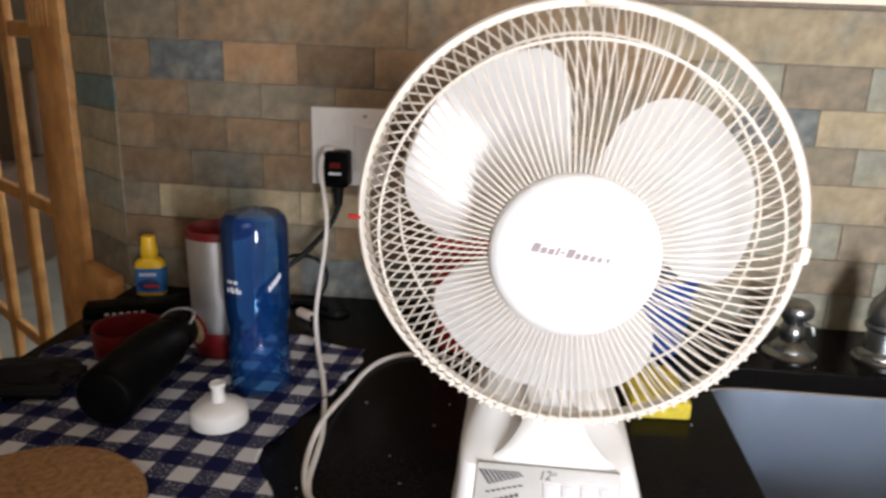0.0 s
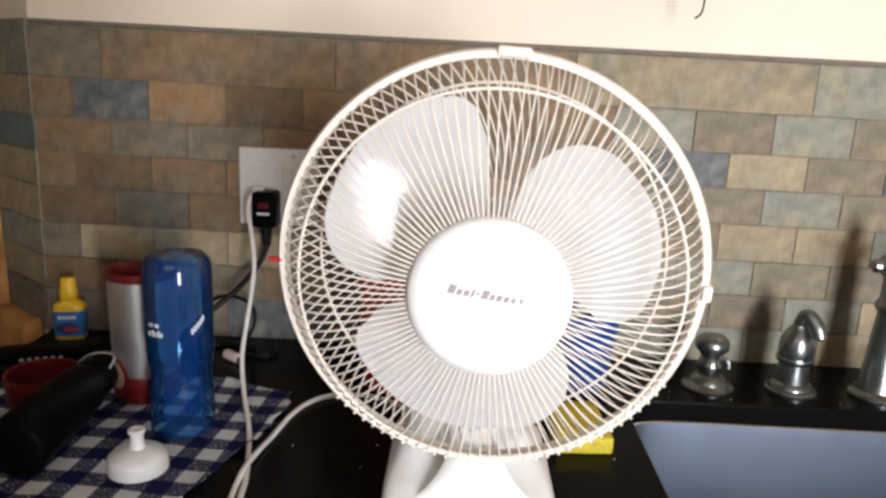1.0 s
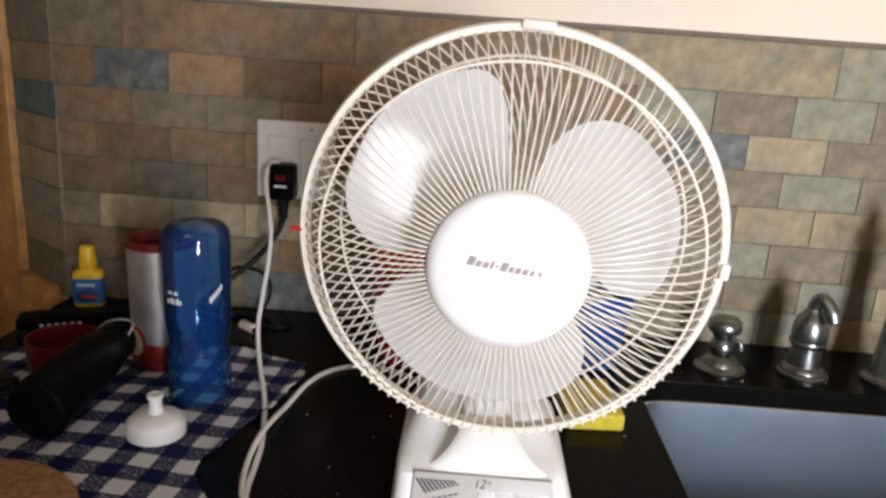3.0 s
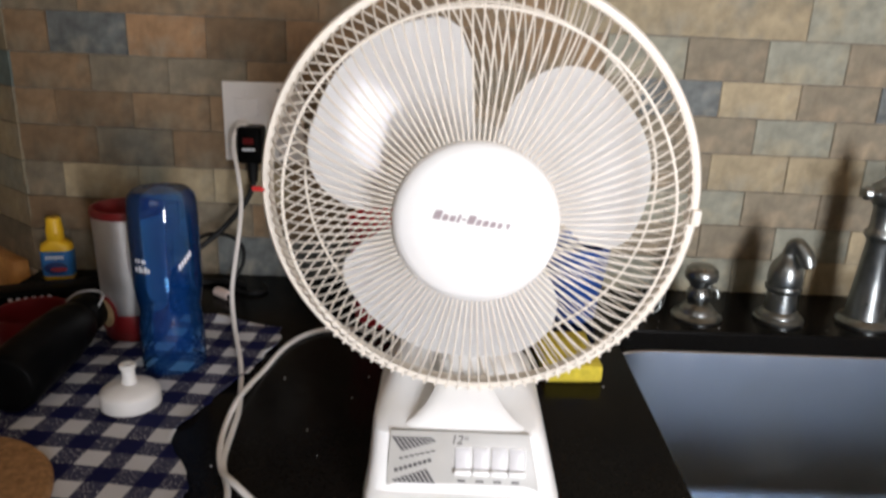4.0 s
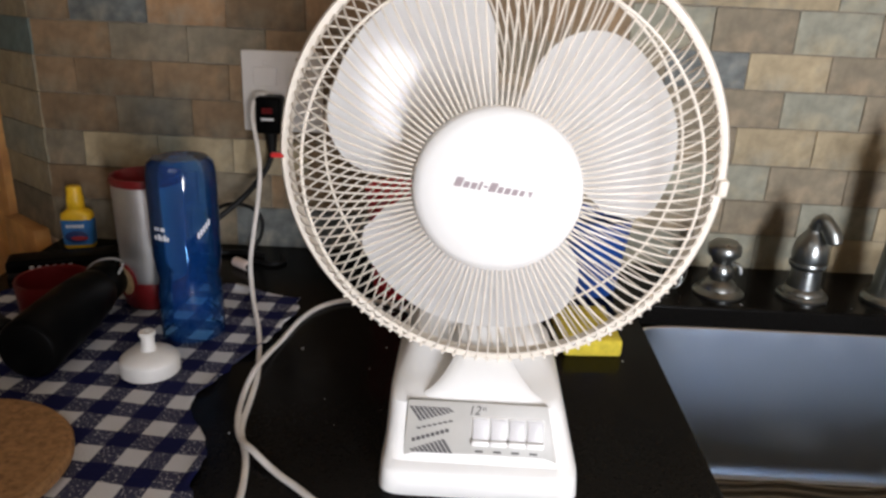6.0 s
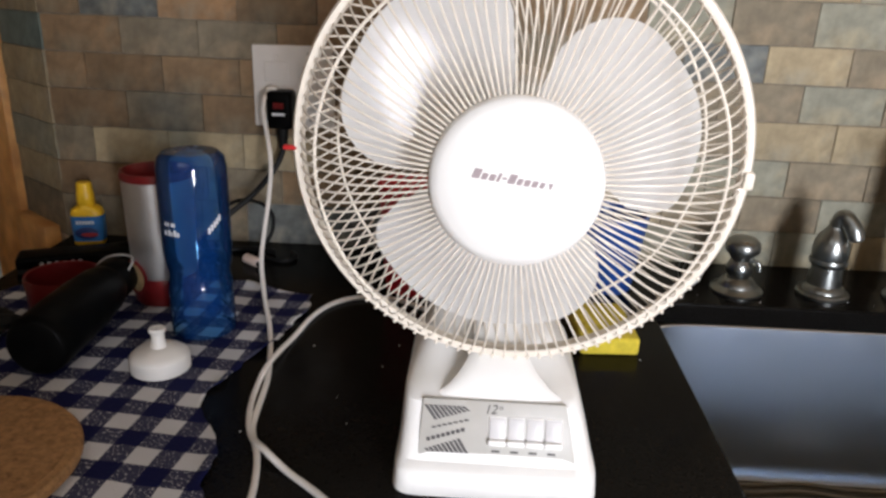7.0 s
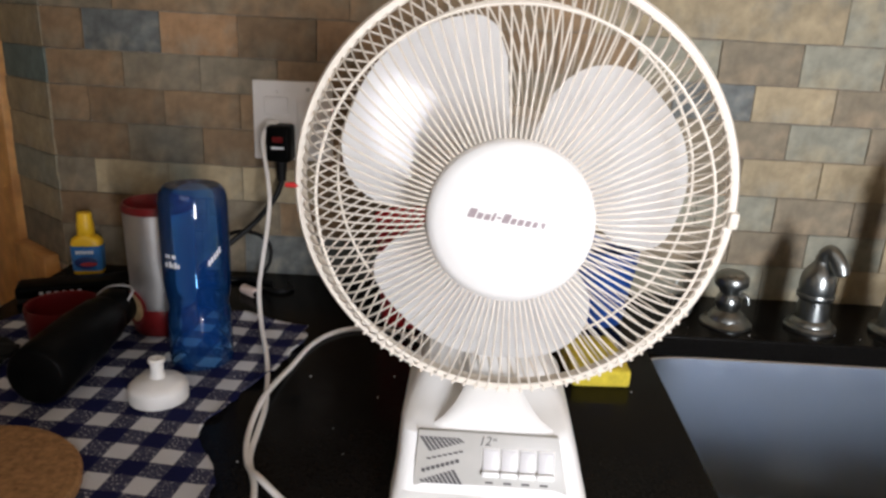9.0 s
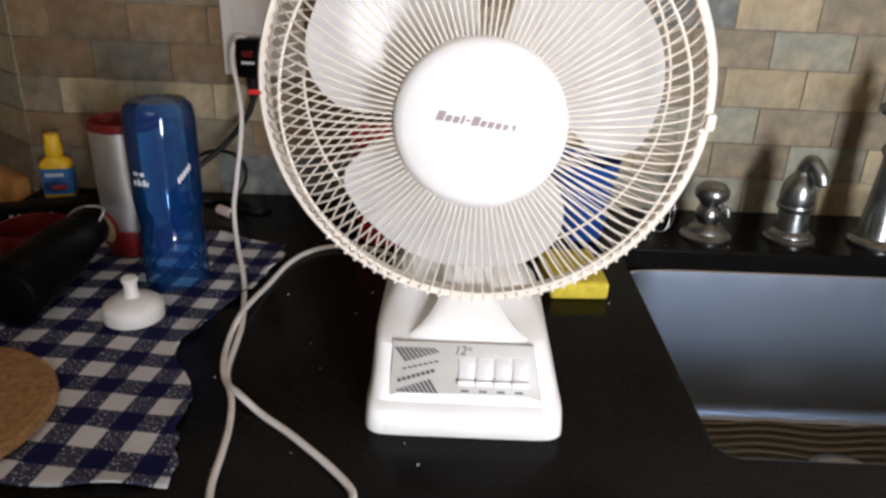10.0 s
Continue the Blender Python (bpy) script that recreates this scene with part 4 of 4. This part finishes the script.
faucet = thing("faucet", "tall brushed nickel bridge faucet with a conical body on the counter", "faucet", (0.560, -0.108, 0))
part("flange", lathe([(0, 0), (0.0355, 0), (0.0360, 0.004), (0.0330, 0.009), (0.0280, 0.012), (0, 0.012)], 48), NICKEL, faucet)
part("body", lathe([(0.0265, 0.0121), (0.0255, 0.018), (0.0225, 0.050), (0.0165, 0.120), (0.0185, 0.124), (0.0215, 0.128), (0.0215, 0.133), (0.0185, 0.137), (0.0170, 0.142), (0.0165, 0.168), (0.0195, 0.172), (0, 0.172)], 48), NICKEL, faucet)
part("dome", lathe([(0.019, 0.1725), (0.0245, 0.178), (0.0260, 0.186), (0.0235, 0.196), (0.0150, 0.203), (0.0100, 0.207), (0.0090, 0.213), (0.0120, 0.219), (0.0125, 0.224), (0.0095, 0.230), (0, 0.232)], 44), NICKEL, faucet)
part("spout", sweep(spline([(0.018, -0.005, 0.186), (0.05, -0.03, 0.186), (0.10, -0.075, 0.182), (0.15, -0.12, 0.176), (0.175, -0.142, 0.160), (0.18, -0.147, 0.140)], 8), 0.0105, 16), NICKEL, faucet)
part("side_nub", moved(lathe([(0, 0), (0.0045, 0), (0.0045, 0.014), (0.0085, 0.017), (0.0095, 0.024), (0.006, 0.030), (0, 0.031)], 24), pose(-0.018, -0.010, 0.187, 0, -82, 18)), NICKEL, faucet)
part("side_knob", moved(lathe([(0, 0), (0.0065, 0), (0.0065, 0.012), (0.0095, 0.014), (0.0095, 0.022), (0, 0.024)], 24), pose(0.026, -0.004, 0.035, 0, 88, -12)), NICKEL, faucet)
spray = thing("side_spray", "brushed nickel side spray base on the counter", "spray", (0.665, -0.110, 0))
part("flange", lathe([(0, 0), (0.032, 0), (0.0325, 0.003), (0.028, 0.008), (0.022, 0.012), (0.018, 0.030), (0.020, 0.034), (0.017, 0.060), (0.021, 0.085), (0.014, 0.095), (0, 0.096)], 44), NICKEL, spray)


# ---- outlet, plugs and cords ----
PX, PZ = -0.2995, 0.2385
plate = thing("outlet_plate", "white double outlet cover plate on the stone wall", "outlet", (PX, 0, PZ))
bm = box(-0.058, 0.058, -0.0065, 0.0045, -0.0572, 0.0572, 0.0025, 2)
part("cover", bm, PLATEWHITE, plate)
for z in (-0.021, 0.021):
    outlet = part("receptacle", moved(box(-0.017, 0.017, -0.0085, -0.0062, -0.0135, 0.0135, 0.002, 2), pose(-0.0235, 0, z)), PLATEWHITE, plate)
part("rocker_frame", box(0.0065, 0.0405, -0.0082, -0.0062, -0.034, 0.034, 0.0008, 1), PLATEWHITE, plate)
part("rocker", moved(box(-0.0145, 0.0145, -0.003, 0.002, -0.031, 0.031, 0.001, 1), pose(0.0235, -0.0084, 0, 2.5, 0, 0)), PLATEWHITE, plate)
for x in (-0.0235, 0.0235):
    for z in (-0.046, 0.046) if x > 0 else (0.0415,):
        part("screw", moved(lathe([(0, 0.001), (0.0022, 0.0008), (0.003, 0)], 16), pose(x, -0.0066, z, 90, 0, 0)), PANEL if x > 0 else PLATEWHITE, plate)

plug = thing("black_plug", "black safety plug with red button and hanging black cord", "plug", (-0.312, -0.0095, 0.210))
part("plug_body", box(-0.0175, 0.0175, -0.036, 0.0, -0.026, 0.026, 0.005, 3), BLACKPLASTIC, plug)
part("strain_relief", moved(lathe([(0.0085, 0), (0.0085, -0.002), (0.0060, -0.030), (0, -0.030), (0, 0)], 20), pose(0, -0.018, -0.0255)), BLACKRUBBER, plug)
part("reset_button", box(-0.0075, 0.0075, -0.0375, -0.0355, 0.003, 0.0115, 0.0008, 1), REDPLASTIC, plug, "red button")
part("button_print", box(-0.009, 0.009, -0.0368, -0.0355, -0.0065, -0.003), WHITEINK, plug)
part("cord", moved(sweep(spline([(-0.312, -0.0275, 0.154), (-0.320, -0.034, 0.132), (-0.335, -0.045, 0.110), (-0.353, -0.058, 0.090), (-0.372, -0.072, 0.074), (-0.395, -0.085, 0.055), (-0.420, -0.090, 0.030), (-0.430, -0.080, 0.008), (-0.405, -0.055, 0.0045), (-0.36, -0.045, 0.0045), (-0.325, -0.055, 0.0045)], 8), 0.0042, 8), pose(0.312, 0.0095, -0.210)), BLACKRUBBER, plug)
bc2 = thing("power_cord", "black cord loop standing against the wall", "cord")
part("cord", sweep(spline([(-0.400, -0.040, 0.066), (-0.375, -0.042, 0.078), (-0.345, -0.045, 0.076), (-0.327, -0.048, 0.060), (-0.328, -0.050, 0.035), (-0.340, -0.055, 0.012), (-0.335, -0.070, 0.004), (-0.305, -0.085, 0.004), (-0.29, -0.07, 0.004), (-0.30, -0.05, 0.004)], 8), 0.0028, 8), BLACKRUBBER, bc2)

wc = thing("power_cord", "white fan power cord hanging from outlet to counter", "cord")
LOW = 0.0031
part("plug_body", moved(box(-0.0085, 0.0085, -0.020, 0.0, -0.010, 0.010, 0.004, 3), pose(-0.326, -0.0087, 0.230)), WHITEPLASTIC, wc, "white plug")
part("cord", sweep(spline([(-0.327, -0.027, 0.233), (-0.3305, -0.042, 0.229), (-0.330, -0.056, 0.210), (-0.318, -0.080, 0.173), (-0.311, -0.098, 0.143), (-0.308, -0.125, 0.108), (-0.306, -0.160, 0.072), (-0.301, -0.195, 0.046), (-0.286, -0.240, 0.020), (-0.263, -0.300, 0.0075), (-0.248, -0.350, LOW), (-0.234, -0.408, LOW), (-0.229, -0.445, LOW),
                           (-0.222, -0.500, LOW), (-0.206, -0.541, LOW), (-0.197, -0.578, LOW), (-0.193, -0.610, LOW), (-0.188, -0.655, LOW), (-0.175, -0.685, LOW), (-0.14, -0.692, LOW), (-0.100, -0.680, LOW), (-0.085, -0.656, LOW),
                           (-0.099, -0.631, LOW), (-0.143, -0.587, LOW), (-0.175, -0.560, LOW), (-0.200, -0.540, LOW + 0.006), (-0.219, -0.514, LOW), (-0.231, -0.481, LOW), (-0.238, -0.440, LOW), (-0.238, -0.400, LOW + 0.005), (-0.235, -0.360, LOW + 0.003), (-0.230, -0.320, LOW), (-0.221, -0.263, LOW),
                           (-0.204, -0.223, LOW), (-0.172, -0.200, LOW), (-0.12, -0.205, LOW), (-0.07, -0.250, LOW), (-0.04, -0.320, LOW), (-0.03, -0.383, 0.010)], 8), 0.0030, 8), CORDWHITE, wc)

# ---- wall fitting above the backsplash ----
fit_rack = thing("wall_rack", "dark metal rack with a hanging hook above the backsplash", "rack", (0.20, 0.006, 0.57))
part("rack_body", box(-0.075, 0.075, -0.115, 0.0, -0.022, 0.05, 0.004, 2), DARKMETAL, fit_rack)
part("hook", sweep(spline([(0.070, -0.086, -0.020), (0.070, -0.086, -0.045), (0.069, -0.086, -0.062), (0.066, -0.088, -0.071), (0.059, -0.09, -0.076)], 6), 0.0013, 8), DARKMETAL, fit_rack, "thin wire hook")

# ---- crumbs ----
crumbs = bmesh.new()
rng = random.Random(4)
for k in range(26):
    x, y = rng.uniform(-0.24, 0.18), rng.uniform(-0.66, -0.12)
    if k > 18:
        x, y = rng.uniform(0.2, 0.5), rng.uniform(-0.152, -0.125)
    s = rng.uniform(0.0003, 0.0009)
    q = bmesh.new()
    bmesh.ops.create_icosphere(q, subdivisions=1, radius=s)
    moved(q, pose(x, y, s * 0.6, rng.uniform(0, 90), 0, rng.uniform(0, 180)))
    me = bpy.data.meshes.new("tmp")
    q.to_mesh(me)
    q.free()
    crumbs.from_mesh(me)
    bpy.data.meshes.remove(me)
tagged(part("crumbs", crumbs, WHITEPLASTIC, None, "pale crumbs and specks on the black counter"), category="crumbs", kind="stuff")

# ---- stone tiles of the backsplash ----
grout = structure("backsplash", box(-0.664, 1.6, 0.0020, 0.0056, -0.008, TILE_TOP + 0.001), GROUT, "stone tile backsplash in grey, tan, rust and blue slate", "backsplash")
grout.matrix_world = pose(0, 0, 0, 0, 0.6, 0)
part("cap_strip", box(-0.664, 1.6, -0.0012, 0.0056, TILE_TOP + 0.0012, TILE_TOP + 0.0075, 0.001, 1), material("brown_caulk", (0.17, 0.135, 0.10), 0.8, vary=0.2, scale=40), grout, "dark brown strip along the top of the tiles")
ROWS_Z = (0.4505, 0.379, 0.321, 0.270, 0.218, 0.163, 0.110, 0.058, -0.007)
PITCH, GAP = 0.1128, 0.0004
pick = random.Random(11)
CACHE = {}


def tile_mesh(w, h, variant, mat):
    key = (round(w, 3), round(h, 3), variant, mat.name)
    if key not in CACHE:
        r = random.Random(variant * 7 + 1)
        bm = bmesh.new()
        nx = 4 if w > 0.06 else 2
        c = 0.0007
        front = [[bm.verts.new((-w / 2 + c + (w - 2 * c) * i / nx + (r.uniform(-1, 1) * 0.0008 if 0 < i < nx else 0), -r.uniform(0.0, 0.0022), -h / 2 + c + (h - 2 * c) * j / 2 + r.uniform(-0.0006, 0.0006))) for i in range(nx + 1)] for j in range(3)]
        for j in range(2):
            for i in range(nx):
                bm.faces.new((front[j][i], front[j][i + 1], front[j + 1][i + 1], front[j + 1][i]))
        loop = front[0][:] + [front[1][nx]] + front[2][::-1] + [front[1][0]]
        side = []
        for v in loop:
            x = max(-w / 2, min(w / 2, v.co.x * w / (w - 2 * c)))
            z = max(-h / 2, min(h / 2, v.co.z * h / (h - 2 * c)))
            side.append(bm.verts.new((x, 0.0044, z)))
        for k in range(len(loop)):
            j = (k + 1) % len(loop)
            bm.faces.new((loop[k], loop[j], side[j], side[k]))
        CACHE[key] = finish("stone_tile", bm, mat, False)
    return CACHE[key]


count = 0


def stone(x0, x1, z0, z1, kind, parent, m=None):
    global count
    count += 1
    ob = new("stone_tile", tile_mesh(x1 - x0 - GAP, z1 - z0 - GAP, count % 5, SLATE[kind]))
    at = pose((x0 + x1) / 2, 0.0003 * (count % 4), (z0 + z1) / 2)
    ob.parent = parent
    ob.matrix_local = m @ at if m else at
    return ob


SPECIAL = {(1, -0.606): "blue", (1, -0.494): "rust", (1, -0.381): "brown", (1, -0.268): "rust", (1, -0.665): "brown", (2, 0.240): "blue", (2, 0.352): "tan", (2, 0.465): "grey", (2, 0.578): "blue",
           (3, 0.409): "green", (3, 0.296): "grey", (4, 0.352): "tan", (4, 0.465): "tan", (4, 0.240): "grey", (4, -0.437): "brown", (5, 0.296): "green", (5, 0.409): "grey", (4, -0.55): "grey", (5, -0.494): "tan", (5, -0.381): "tan",
           (5, -0.606): "tan", (6, 0.352): "grey", (6, 0.240): "grey", (7, -0.381): "blue", (7, -0.268): "blue", (1, 0.296): "grey", (1, 0.409): "green"}
for i, (z1, z0) in enumerate(zip(ROWS_Z, ROWS_Z[1:])):
    if i == 0:
        xs = [-0.667, -0.560, -0.221, 0.120, 0.459, 0.80, 1.14, 1.48, 1.6]
        kinds = ["grey", "brown", "brown", "tan", "green", "tan", "grey", "brown"]
        for (a, b), k in zip(zip(xs, xs[1:]), kinds):
            stone(a, b, z0, z1, k, grout)
        continue
    start = -0.606 if i % 2 else -0.5505
    xs = [-0.667] + [start + PITCH * k for k in range(20) if start + PITCH * k < 1.58] + [1.6]
    for a, b in zip(xs, xs[1:]):
        kind = None
        for (r, x), k in SPECIAL.items():
            if r == i and abs(a - x) < 0.03:
                kind = k
        if kind is None:
            # left stones are browner, and their slate also holds the weaker light there
            kind = pick.choice(["brown", "grey", "grey", "brown", "brown", "grey"] if a < 0.1 else ["grey", "green", "green", "green", "grey", "tan"])
        stone(a, b, z0, z1, kind, grout)
strip = structure("backsplash_return", diagonal(box(-strip_len + 0.001, -0.002, 0.0020, 0.0056, -0.008, TILE_TOP + 0.0145)), GROUT, "tan and teal stone tiles on the angled wall", "backsplash")
for i, (z1, z0) in enumerate(zip(ROWS_Z, ROWS_Z[1:])):
    stone(-strip_len + 0.001, 0.0035, z0 + 0.007, z1 + (0.007 if i else 0.0135), ("green", "tan", "teal", "tan", "tan", "green", "tan", "grey")[i], strip, DIAG)
